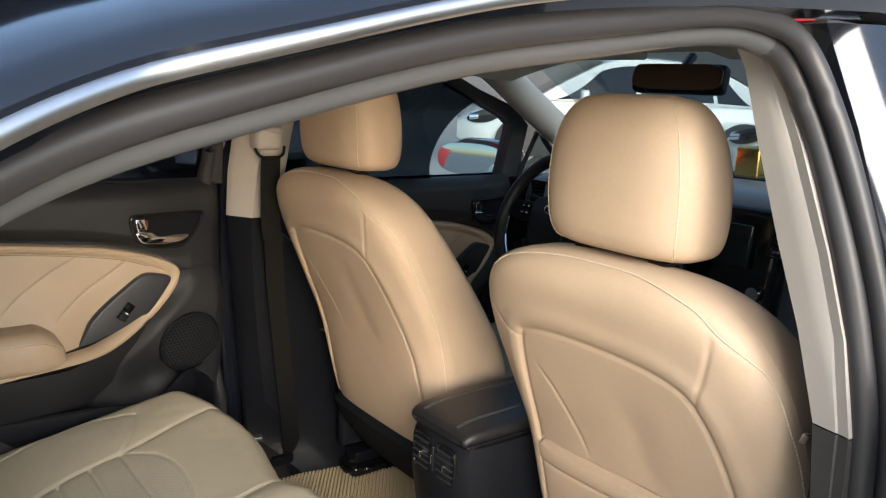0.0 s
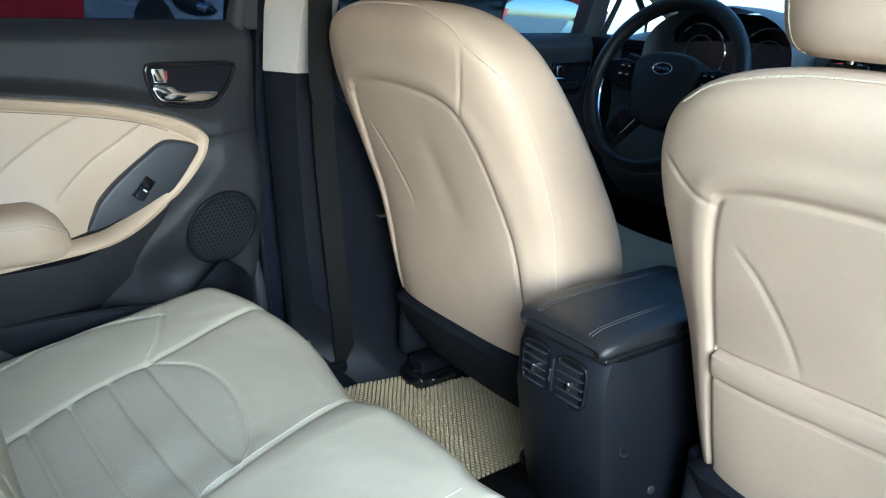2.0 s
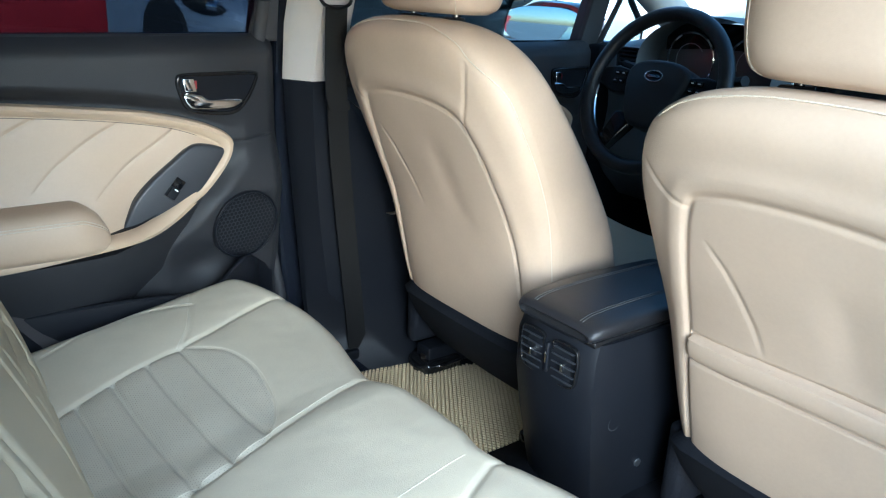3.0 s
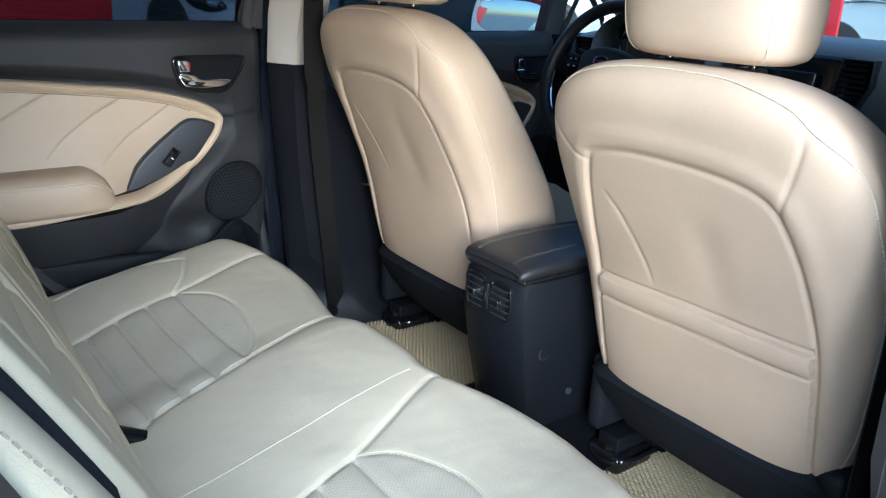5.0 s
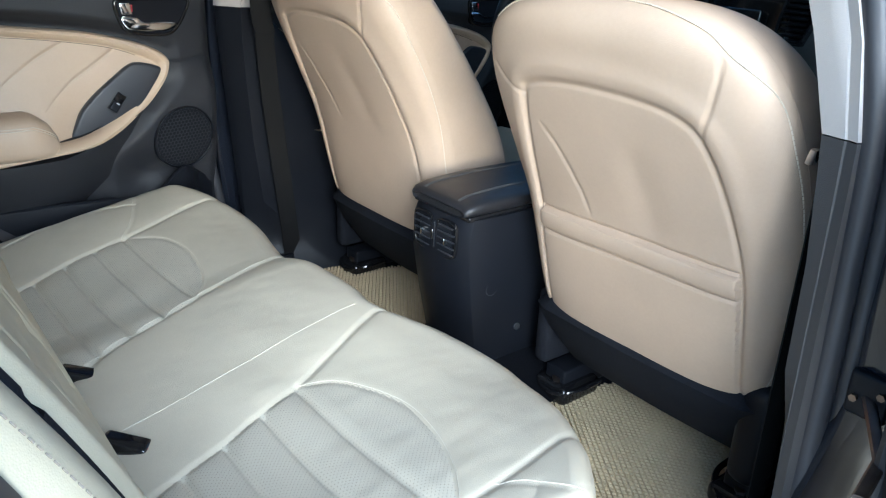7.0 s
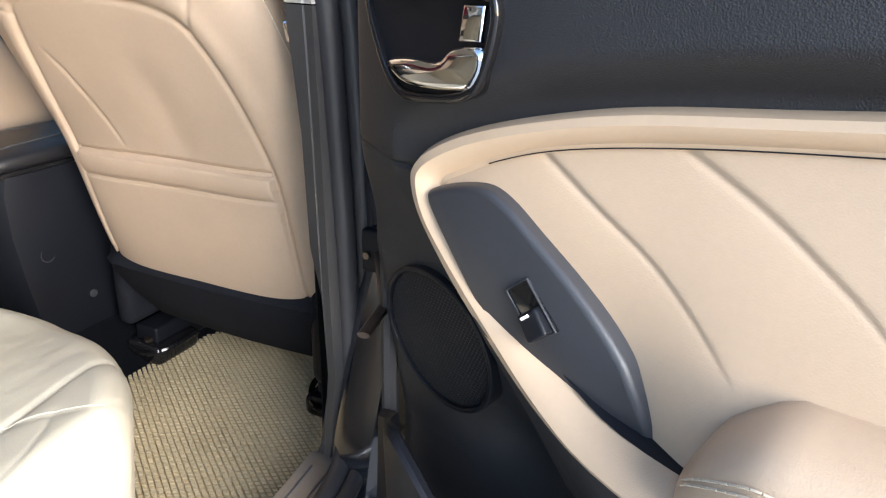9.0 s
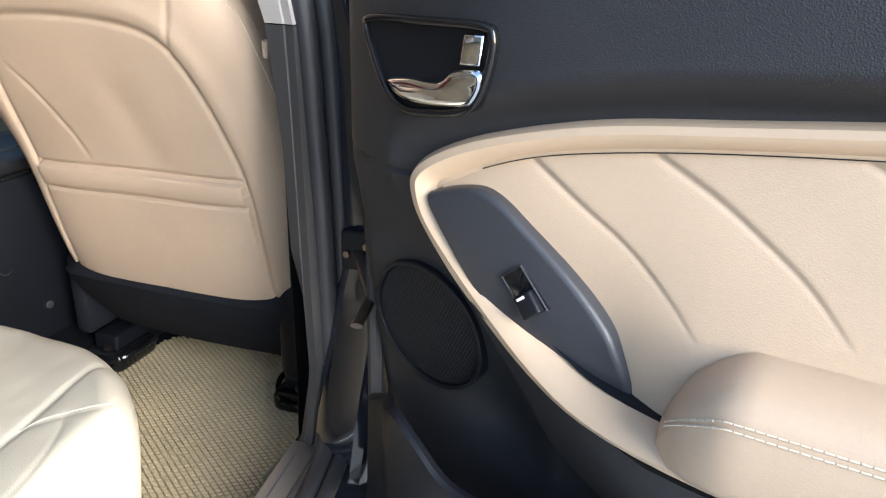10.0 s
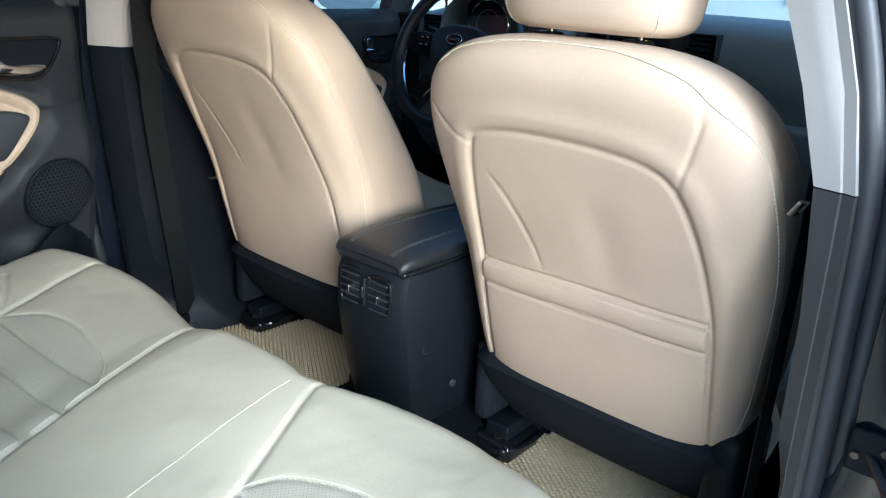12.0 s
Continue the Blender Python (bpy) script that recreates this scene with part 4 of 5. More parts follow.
part("quarter_pane", skin([[P(a, b, lean_w(b) + 0.016) for a, b in qo], [P(a, b, lean_w(b) + 0.012) for a, b in qo]]), CLEAR, door_f, "small clear quarter pane")
part("quarter_frame", tube([P(a, b, lean_w(b) + 0.016) for a, b in qo], 0.009, 8, closed=True), RUBBER, door_f, "black rubber round the quarter pane")
hole = (0.186, 1.080, 0.156)


def film_on(door, P):
    """Dark film on the front side window, cut out in a round where the door mirror is seen."""
    q = leaned(fi, 0.615, -0.022)
    cx, cz, r = hole
    bm = bmesh.new()
    spokes = []
    for k in range(240):
        a = 2 * math.pi * k / 240
        dx, dz = math.cos(a), math.sin(a)
        far = 0.0
        for (x0, z0), (x1, z1) in zip(q, q[1:] + q[:1]):
            ex, ez = x1 - x0, z1 - z0
            den = dx * ez - dz * ex
            if abs(den) > 1e-9:
                t = ((x0 - cx) * ez - (z0 - cz) * ex) / den
                e = ((x0 - cx) * dz - (z0 - cz) * dx) / den
                if t > 0 and -1e-6 <= e <= 1 + 1e-6:
                    far = max(far, t)
        spokes.append([(cx + dx * d, cz + dz * d) for d in (r, max(r, far - 0.001))])
    for a, b in zip(spokes, spokes[1:] + spokes[:1]):
        if a[0] != a[1] or b[0] != b[1]:
            bm.faces.new([bm.verts.new(P(u, z, lean_w(z) + 0.0025)) for u, z in (a[0], a[1], b[1], b[0])])
    bmesh.ops.remove_doubles(bm, verts=bm.verts, dist=1e-5)
    part("tint_film", bm, FILM, door, "dark window film with a round cut-out")


film_on(door_f, P)
door_f.matrix_basis = Matrix(((0, 1, 0, -0.742), (-1, 0, 0, 0.615), (0, 0, 1, -0.022), (0, 0, 0, 1)))
door_fr, P = car_door("front_car_door", "closed front passenger car door with dark trim", -1, 0.92, False)
window_of(door_fr, P, fo, fi, FRONT_TINT, 0.615, -0.022)
film_on(door_fr, P)
door_fr.matrix_basis = Matrix(((0, 1, 0, 0.752), (-1, 0, 0, 0.705), (0, 0, 1, -0.022), (0, 0, 0, 1)))

# check strap between pillar and open door
strap = thing("door_check_strap", "worn steel door check strap bolted to the pillar", "door check")
part("arm", tube([(0.772, -0.272, 0.648), (0.792, -0.300, 0.638), (0.818, -0.335, 0.622), (0.83, -0.40, 0.618)], 0.007, 8, flat=0.5), OILED, strap, "oiled steel arm")
part("bracket", rbox((0.772, -0.270, 0.648), (0.042, 0.014, 0.050), 0.004), DARK_SMOOTH, strap)
for dx in (-0.012, 0.014):
    part("bolt", tube([(0.772 + dx, -0.276, 0.650 + dx * 0.5), (0.772 + dx, -0.282, 0.650 + dx * 0.5)], 0.0045, 6), OILED, strap, "steel bolt")


# ---- pillars, sills, roof ----
def structure(name, bm, mat, label, category, sharp=38):
    return tagged(part(name, bm, mat, None, "", sharp), label, category, "", "structure")


def pillar(s):
    x0 = 0.005 if s < 0 else 0.014
    def strip(z, xr, yr, xf, yf, wide=0.0):
        return [(x0 + s * (xr + 0.016), yr + 0.012, z), (x0 + s * (xr + 0.012), yr - 0.002, z), (x0 + s * xr, yr + 0.002, z), (x0 + s * (xr * 0.93 + xf * 0.07), yr * 0.9 + yf * 0.1, z), (x0 + s * (xr + xf) / 2, (yr + yf) / 2, z), (x0 + s * (xr * 0.1 + xf * 0.9), yr * 0.1 + yf * 0.9, z), (x0 + s * xf, yf, z), (x0 + s * (xf + 0.002), yf + 0.06 + wide * 0.9, z), (x0 + s * (xf + 0.014), yf + 0.075 + wide, z), (x0 + s * (xf + 0.07), yf + 0.078 + wide, z)]
    dy = 0.036 if s < 0 else 0
    up = ((0.912, 0.716, -0.376 + dy, 0.664, -0.305), (1.02, 0.702, -0.376 + dy, 0.638, -0.302), (1.10, 0.676, -0.374 + dy, 0.612, -0.300), (1.20, 0.622, -0.372 + dy, 0.570, -0.298), (1.26, 0.580, -0.376 + dy, 0.540, -0.296), (1.31, 0.54, -0.395 + dy, 0.50, -0.28))
    low = ((0.255, 0.62, -0.33, 0.57, -0.08, 0.1), (0.30, 0.665, -0.310, 0.62, -0.14, 0.12), (0.36, 0.690, -0.310, 0.645, -0.19, 0.16), (0.45, 0.705, -0.312, 0.662, -0.275, 0.2), (0.60, 0.712, -0.320, 0.668, -0.29, 0.17), (0.75, 0.716, -0.330, 0.668, -0.30, 0.10), (0.85, 0.716, -0.336, 0.667, -0.304, 0.03), (0.9105, 0.716, -0.338, 0.665, -0.305))
    if s > 0:
        up = [(z, xr - 0.013 - x0, -0.287, xf - x0, -0.281) for z, xf, xr in ((0.907, 0.667, 0.708), (1.0, 0.638, 0.690), (1.081, 0.606, 0.663), (1.185, 0.569, 0.621), (1.255, 0.546, 0.588), (1.31, 0.515, 0.555))]
        low = [(z, xr - 0.013 - x0, -0.287 + e, xf - x0, -0.281 + e, 0.0) for z, xf, xr, e in ((0.335, 0.668, 0.695, 0.008), (0.37, 0.684, 0.706, 0.004), (0.48, 0.704, 0.718, 0.002), (0.58, 0.698, 0.716, 0), (0.64, 0.685, 0.715, 0), (0.77, 0.681, 0.712, 0), (0.85, 0.673, 0.710, 0), (0.9055, 0.667, 0.708, 0))]
    rows = [strip(*r) for r in up]
    structure("trim_upper_left" if s < 0 else "trim_upper_right", skin(rows, False), TRIM_LIGHT, "light beige upper pillar trim", "pillar trim")
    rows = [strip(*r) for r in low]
    # One plastic in two tones: light put into the right, shade into the left.
    structure("trim_lower_left" if s < 0 else "trim_lower_right", skin(rows, False), DARK_SMOOTH if s < 0 else PILLAR_LIT, "dark plastic lower pillar trim", "pillar trim")
    # painted pillar body behind the trim
    rows = []
    for z, w in ((0.26, 0.79), (0.34, 0.80), (0.40, 0.81), (0.45, 0.815), (0.50, 0.82), (0.56, 0.825), (0.60, 0.828), (0.65, 0.83), (0.85, 0.828), (0.98, 0.815), (1.1, 0.785), (1.2, 0.745), (1.30, 0.68)):
        if s > 0:
            xf = lerp([(0.26, 0.775), (0.45, 0.795), (0.6, 0.808), (0.73, 0.807), (0.85, 0.790), (0.945, 0.764), (1.1, 0.712), (1.2, 0.675), (1.30, 0.63)], z)
            fl = lerp([(0.26, 0.05), (0.40, 0.045), (0.50, 0.030), (0.60, 0.010), (0.66, 0.0), (1.3, 0.0)], z)
            rows.append([(xf - 0.075, -0.245 - fl, z), (xf - 0.055, -0.262 - fl, z), (xf - 0.012, -0.266 - fl, z), (xf, -0.258 - fl, z), (xf + 0.022, -0.225, z), (xf + 0.026, -0.17, z), (xf - 0.07, -0.165, z)])
            continue
        rows.append([(x0 + s * (w - 0.07), -0.345, z), (x0 + s * (w - 0.03), -0.352, z), (x0 + s * w, -0.335, z), (x0 + s * (w + 0.012), -0.27, z), (x0 + s * (w + 0.012), -0.20, z), (x0 + s * (w - 0.06), -0.19, z)])
    structure("pillar_left" if s < 0 else "pillar_right", skin(rows), PAINT, "black painted centre pillar", "pillar")


pillar(-1)
pillar(1)


def seal_path(s):
    pts = [(0.63, -1.16, 1.03), (0.595, -1.09, 1.09), (0.565, -1.02, 1.135), (0.550, -0.95, 1.162), (0.546, -0.85, 1.191), (0.545, -0.72, 1.223), (0.545, -0.55, 1.256), (0.548, -0.43, 1.277), (0.580, -0.386, 1.262), (0.632, -0.384, 1.19), (0.708, -0.388, 1.05), (0.744, -0.390, 0.92), (0.751, -0.384, 0.75), (0.749, -0.370, 0.55), (0.742, -0.356, 0.44), (0.742, -0.362, 0.395), (0.748, -0.40, 0.366), (0.752, -0.52, 0.358), (0.755, -0.68, 0.358)]
    if s > 0:
        pts = [(0.66, -1.16, 1.045), (0.645, -1.09, 1.10), (0.625, -1.02, 1.148), (0.610, -0.95, 1.181), (0.602, -0.85, 1.209), (0.600, -0.72, 1.241), (0.598, -0.58, 1.263), (0.590, -0.45, 1.280), (0.582, -0.36, 1.282), (0.588, -0.30, 1.262),
               (0.618, -0.277, 1.190), (0.658, -0.275, 1.085), (0.683, -0.274, 1.0), (0.701, -0.272, 0.907), (0.707, -0.268, 0.77), (0.710, -0.264, 0.64), (0.711, -0.262, 0.52), (0.714, -0.265, 0.435), (0.716, -0.285, 0.388), (0.726, -0.325, 0.366), (0.740, -0.41, 0.359), (0.746, -0.52, 0.357), (0.748, -0.68, 0.357)]
    else:
        pts[:9] = [(0.63, -1.16, 1.06), (0.595, -1.09, 1.13), (0.570, -1.02, 1.18), (0.555, -0.95, 1.21), (0.550, -0.85, 1.243), (0.550, -0.72, 1.268), (0.550, -0.55, 1.288), (0.553, -0.43, 1.302), (0.585, -0.372, 1.280)]
    return curve([((0.005 if s < 0 else 0.012) + s * x, y, z) for x, y, z in pts], 8)


for s in (-1, 1):
    sp = seal_path(s)
    if s > 0:
        run = next(k for k, p in enumerate(sp) if p.y > -0.34)
        # The upper run is paled where the rubber would mirror the sky.
        structure("trim_seal_skylit", tube(sp[:run + 1], 0.0135, 12), SKYLIT_RUBBER, "upper run of the door seal, paled for its sky reflection", "door seal")
    bm = tube(sp if s < 0 else sp[run:], 0.0135, 10)
    tube([p + Vector((s * 0.020, -0.004 + (0.016 * step(1.12 - p.z, 0.12) if s > 0 else 0), 0.012 * step(p.z - 1.1, 0.12))) for p in sp], 0.009 if s < 0 else 0.011, 10, bm)
    structure("door_seal_left" if s < 0 else "door_seal_right", bm, SEAL if s > 0 else RUBBER, "grey rubber door opening seal", "door seal")

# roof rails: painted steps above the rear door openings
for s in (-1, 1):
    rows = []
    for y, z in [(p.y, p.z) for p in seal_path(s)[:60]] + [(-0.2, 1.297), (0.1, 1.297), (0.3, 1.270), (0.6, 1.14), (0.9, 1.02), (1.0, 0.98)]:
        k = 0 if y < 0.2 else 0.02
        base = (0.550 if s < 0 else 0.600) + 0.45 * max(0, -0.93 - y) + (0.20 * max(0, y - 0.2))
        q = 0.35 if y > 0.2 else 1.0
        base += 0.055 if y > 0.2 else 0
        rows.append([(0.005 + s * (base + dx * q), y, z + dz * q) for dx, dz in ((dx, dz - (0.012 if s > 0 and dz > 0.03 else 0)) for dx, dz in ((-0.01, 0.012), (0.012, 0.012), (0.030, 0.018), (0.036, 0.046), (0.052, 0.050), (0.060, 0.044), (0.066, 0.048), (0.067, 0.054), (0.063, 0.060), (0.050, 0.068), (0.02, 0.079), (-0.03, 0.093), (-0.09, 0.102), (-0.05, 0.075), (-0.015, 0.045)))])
    # Added strip: stands in for a bright reflection on the black gutter.
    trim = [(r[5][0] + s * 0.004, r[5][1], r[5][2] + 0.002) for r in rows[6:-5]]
    structure("trim_glint_left" if s < 0 else "trim_glint_right", tube(trim, 0.0055, 10), STEEL, "added bright strip for a reflection along the roof gutter", "roof trim")
    structure("roof_rail_left" if s < 0 else "roof_rail_right", skin(rows), PAINT, "black painted roof rail with stepped gutter", "roof rail")


def roof_z(x, y):
    return lerp([(-1.6, 1.30), (-1.0, 1.375), (-0.4, 1.405), (0.0, 1.40), (0.35, 1.365)], y) - 0.085 * (abs(x - 0.005) / 0.60) ** 2.6


us = [0.005 - 0.56 + 1.12 * k / 30 for k in range(31)]
vs = [-1.6 + 1.98 * k / 30 for k in range(31)]
structure("ceiling", sheet(lambda x, y: (x, y, min(roof_z(x, y) - 0.045, 1.345)), us, vs), HEADLINER, "beige cloth headliner", "headliner")
structure("roof", sheet(lambda x, y: (x, y, roof_z(x, y) + 0.03 - 0.045 * (abs(x) / 0.56) ** 6), us, vs), PAINT, "black painted car roof", "car roof")
# rear end: parcel shelf and pillars that close the cabin behind the bench
for s in (-1, 1):
    bm = skin([[(0.005 + s * x, y, z) for x, y, z in r] for r in ([(0.64, -1.02, 1.135), (0.60, -1.02, 1.30), (0.55, -1.02, 1.33)], [(0.66, -1.15, 1.05), (0.58, -1.25, 1.28), (0.50, -1.25, 1.32)], [(0.68, -1.30, 0.95), (0.55, -1.60, 1.22), (0.45, -1.60, 1.29)])], False)
    structure("trim_rear_left" if s < 0 else "trim_rear_right", bm, TRIM_LIGHT, "light beige rear pillar trim", "pillar trim")
    rows = [[(0.005 + s * x, y, z) for x, y, z in ((0.700, y0, z0 - 0.05), (0.705, y0, z0), (0.73, y0 - 0.01, z0 + 0.015), (0.80, y0 - 0.03, z0 + 0.005), (0.85, y0 - 0.04, z0 - 0.05), (0.85, y0 - 0.04, z0 - 0.12))] for y0, z0 in ((-0.70, 0.40), (-0.78, 0.47), (-0.87, 0.56), (-0.96, 0.68), (-1.035, 0.82), (-1.09, 0.95), (-1.13, 1.04))]
    structure("wheel_arch_left" if s < 0 else "wheel_arch_right", skin(rows, False), PAINT, "black painted rear door jamb over the wheel arch", "door jamb")
    rows = [[(0.005 + s * x, y0 + dy, z0 + dz) for x, dy, dz in ((0.64, 0.03, -0.10), (0.665, 0.015, -0.02), (0.690, 0.0, 0.0), (0.705, -0.005, -0.01))] for y0, z0 in ((-0.70, 0.40), (-0.78, 0.47), (-0.87, 0.56), (-0.96, 0.68), (-1.035, 0.82), (-1.09, 0.95), (-1.13, 1.04))]
    structure("trim_jamb_left" if s < 0 else "trim_jamb_right", skin(rows, False), SEAL, "grey plastic jamb trim beside the backrest", "jamb trim")
structure("parcel_shelf", rbox((0.005, -1.38, 0.955), (1.25, 0.5, 0.03), 0.01), DARK_CLOTH, "dark parcel shelf behind the bench", "shelf")
rear_glass = [(-0.58, -1.62, 0.97), (0.59, -1.62, 0.97), (0.50, -1.45, 1.27), (-0.49, -1.45, 1.27)]
structure("window_rear", skin([rear_glass, [(x, y - 0.004, z) for x, y, z in rear_glass]]), REAR_TINT, "tinted rear window", "window")

# sills and floor
for s in (-1, 1):
    sec = [(0.60, 0.262), (0.645, 0.300), (0.668, 0.338), (0.685, 0.346), (0.745, 0.348), (0.775, 0.335), (0.805, 0.300), (0.83, 0.24), (0.83, 0.17), (0.60, 0.17)]
    structure("sill_left" if s < 0 else "sill_right", skin([[(0.005 + s * x, y, z) for x, z in sec] for y in (-1.0, -0.7, -0.4, 0.0, 0.5, 1.1)]), PAINT, "black painted door sill", "sill")
    t = tagged(part("scuff_plate", rbox((0.005 + s * 0.716, -0.475, 0.353), (0.050, 0.40, 0.010), 0.003, turn=Matrix.Rotation(s * radians(7), 4, "Z")), STEEL), "brushed steel scuff plate on the sill", "scuff plate", "scuff plates")
    for dx in (-0.012, 0.012):
        part("rib", rbox((0.005 + s * 0.716 + dx, -0.475, 0.3585), (0.006, 0.34, 0.003), 0.001, turn=Matrix.Rotation(s * radians(7), 4, "Z")), STEEL, t)
structure("floor", sheet(lambda x, y: (x, y, 0.250 + 0.085 * step(0.15 - abs(x), 0.10) + 0.20 * step(y - 0.9, 0.5)), [-0.63 + 1.27 * k / 40 for k in range(41)], [-1.0 + 2.4 * k / 30 for k in range(31)]), CARPET, "black carpeted car floor with a centre tunnel", "car floor")


structure("firewall", rbox((0.005, 1.12, 0.62), (1.44, 0.06, 0.76), 0.01), CARPET, "black carpeted firewall under the dashboard", "firewall")
for s in (-1, 1):
    structure("wall_footwell_left" if s < 0 else "wall_footwell_right", rbox((0.005 + s * 0.735, 0.845, 0.615), (0.05, 0.55, 0.71), 0.01), CARPET, "black footwell side panel", "footwell")
    structure("wall_rear_left" if s < 0 else "wall_rear_right", rbox((0.005 + s * 0.73, -1.47, 0.62), (0.05, 0.44, 0.66), 0.01), PAINT, "black painted rear quarter panel", "quarter panel")


# ---- floor mats ----
def floor_mat(label, outline):
    mat = thing("floor_mat", label, "floor mat", "rear floor mats")
    poly = [tuple(p[:2]) for p in curve([(a, b, 0) for a, b in outline], 4, True)]
    f = lambda a, b, h: (a, b, h)
    part("base", plate(poly, f, 0.254, 0.2595, 0.002), MAT_MAT, mat)
    small = inset(poly, 0.004)
    lo = [min(p[i] for p in poly) for i in (0, 1)]
    hi = [max(p[i] for p in poly) for i in (0, 1)]
    p = 0.0105
    pts = []
    for i in range(int((hi[0] - lo[0]) / p * 2) + 2):
        for j in range(int((hi[1] - lo[1]) / p) + 2):
            pts.append((lo[0] + i * p * 0.72, lo[1] + (j + 0.5 * (i % 2)) * p))
    pts = np.array(pts)
    ok = inside(pts[:, 0], pts[:, 1], small)
    verts, faces = [], []
    for x, y in pts[ok]:
        k = len(verts)
        h = 0.2665 + 0.0006 * noise.noise((x * 30, y * 30, 0))
        for r, z in ((0.62, 0.2585), (0.43, h)):
            verts += [(x + p * r * 1.1, y, z), (x, y + p * r * 0.78, z), (x - p * r * 1.1, y, z), (x, y - p * r * 0.78, z)]
        for q in range(4):
            faces.append((k + q, k + (q + 1) % 4, k + 4 + (q + 1) % 4, k + 4 + q))
        faces.append((k + 4, k + 5, k + 6, k + 7))
    me = bpy.data.meshes.new("studs")
    me.from_pydata(verts, [], faces)
    me.materials.append(MAT_MAT)
    ob = new("studs", me)
    ob.parent = mat
    tagged(ob, "small raised diamond studs", kind="stuff")


floor_mat("tan diamond-studded foam floor mat behind the passenger seat", [(0.10, -0.55), (0.105, -0.30), (0.10, -0.11), (0.115, -0.055), (0.14, -0.075), (0.165, -0.095), (0.19, -0.085), (0.195, -0.01), (0.215, 0.05), (0.28, 0.07), (0.40, 0.07), (0.50, 0.06), (0.525, 0.0), (0.535, -0.05), (0.57, -0.06), (0.60, -0.08), (0.612, -0.20), (0.615, -0.40), (0.60, -0.55)])
floor_mat("tan diamond-studded foam floor mat behind the driver seat", [(-0.10, -0.55), (-0.10, -0.30), (-0.10, -0.05), (-0.14, 0.04), (-0.30, 0.06), (-0.46, 0.06), (-0.505, 0.02), (-0.52, -0.05), (-0.535, -0.10), (-0.565, -0.105), (-0.585, -0.08), (-0.61, -0.09), (-0.63, -0.17), (-0.615, -0.35), (-0.61, -0.55)])


# ---- centre console ----
def console():
    c = thing("centre_console", "black plastic centre console with a padded leather armrest and rear vents", "console")
    rows = []
    for z, w, y in ((0.27, 0.076, -0.200), (0.36, 0.082, -0.222), (0.45, 0.087, -0.240), (0.53, 0.090, -0.252), (0.595, 0.089, -0.252), (0.623, 0.086, -0.243)):
        row = []
        for sx, dy in ((-1, 0.75), (-1, 0.3), (-1, 0.06), (-0.985, 0.028), (-0.93, 0.010), (-0.8, 0.002), (-0.4, -0.006), (0, -0.008), (0.4, -0.006), (0.8, 0.002), (0.93, 0.010), (0.985, 0.028), (1, 0.06), (1, 0.3), (1, 0.75)):
            row.append((0.008 + w * sx, y + dy, z))
        rows.append(row)
    part("body", skin(rows), DARK_SMOOTH, c)
    # lid
    rows = []
    for y, w, h in ((-0.248, 0.066, 0.30), (-0.253, 0.074, 0.44), (-0.251, 0.079, 0.58), (-0.243, 0.083, 0.76), (-0.225, 0.085, 0.90), (-0.19, 0.087, 0.98), (-0.13, 0.089, 1.03), (0.0, 0.088, 1.0), (0.06, 0.086, 0.95), (0.075, 0.080, 0.7)):
        z0, z1 = 0.626, 0.626 + 0.036 * h
        rows.append([(0.008 + w * math.copysign(abs(math.cos(a)) ** 0.5, math.cos(a)), y, (z0 + z1) / 2 + (z1 - z0) / 2 * math.copysign(abs(math.sin(a)) ** 0.6, math.sin(a))) for a in (2 * math.pi * k / 32 for k in range(32))])
    part("armrest_lid", skin(rows), DARK_LEATHER, c, "padded black leather lid")
    for off in (0.046, 0.051, -0.046, -0.051):
        part("stitching", dashes([(0.008 + off, y, z) for y, z in ((-0.246, 0.6465), (-0.243, 0.6535), (-0.225, 0.6585), (-0.19, 0.6613), (-0.13, 0.6631), (0.0, 0.6622), (0.05, 0.6605))], 0.0006, 0.0045, 0.0015), LID_THREAD, c, "grey double seam")
    part("lid_gap", rbox((0.008, -0.10, 0.625), (0.160, 0.29, 0.010), 0.003), GLOSS_BLACK, c)
    # rear vents
    for s in (-1, 1):
        cx = 0.009 + s * 0.034
        o = [(cx - s * 0.024, 0.612), (cx, 0.6155), (cx + s * 0.022, 0.612), (cx + s * 0.027, 0.60), (cx + s * 0.027, 0.575), (cx + s * 0.024, 0.554), (cx + s * 0.016, 0.546), (cx, 0.543), (cx - s * 0.022, 0.545), (cx - s * 0.0245, 0.556), (cx - s * 0.025, 0.60)]
        o = [tuple(q[:2]) for q in curve([(a, b, 0) for a, b in (o if s > 0 else o[::-1])], 3, True)]
        f = lambda a, b, h: (a, -0.2545 - h + 0.25 * (0.575 - b) * 0 + 0.03 * max(0, 0.56 - b), b)
        v = part("air_vent", ring(o, inset(o, 0.003), f, -0.002, 0.0045, 0.001), GLOSS_BLACK, c, "slatted rear air vent")
        part("vent_back", plate(inset(o, 0.002), f, -0.004, 0.001, 0.0005), CARPET, v)
        for k in range(5):
            part("slat", rbox((cx, -0.2592, 0.554 + 0.0125 * k), (0.046 if 0 < k < 4 else 0.040, 0.006, 0.0017), 0.0006, turn=Matrix.Rotation(radians(-12), 4, "X")), POD, v)
        part("vent_tab", rbox((cx + 0.002, -0.262, 0.577), (0.004, 0.008, 0.013), 0.0015), CHROME, v, "silver slider")
    part("vent_wheel", rbox((0.009, -0.2585, 0.580), (0.008, 0.008, 0.05), 0.003), DARK_SMOOTH, c)
    part("wheel_mark", rbox((0.009, -0.2632, 0.580), (0.003, 0.002, 0.018), 0.0008), CHROME, c)
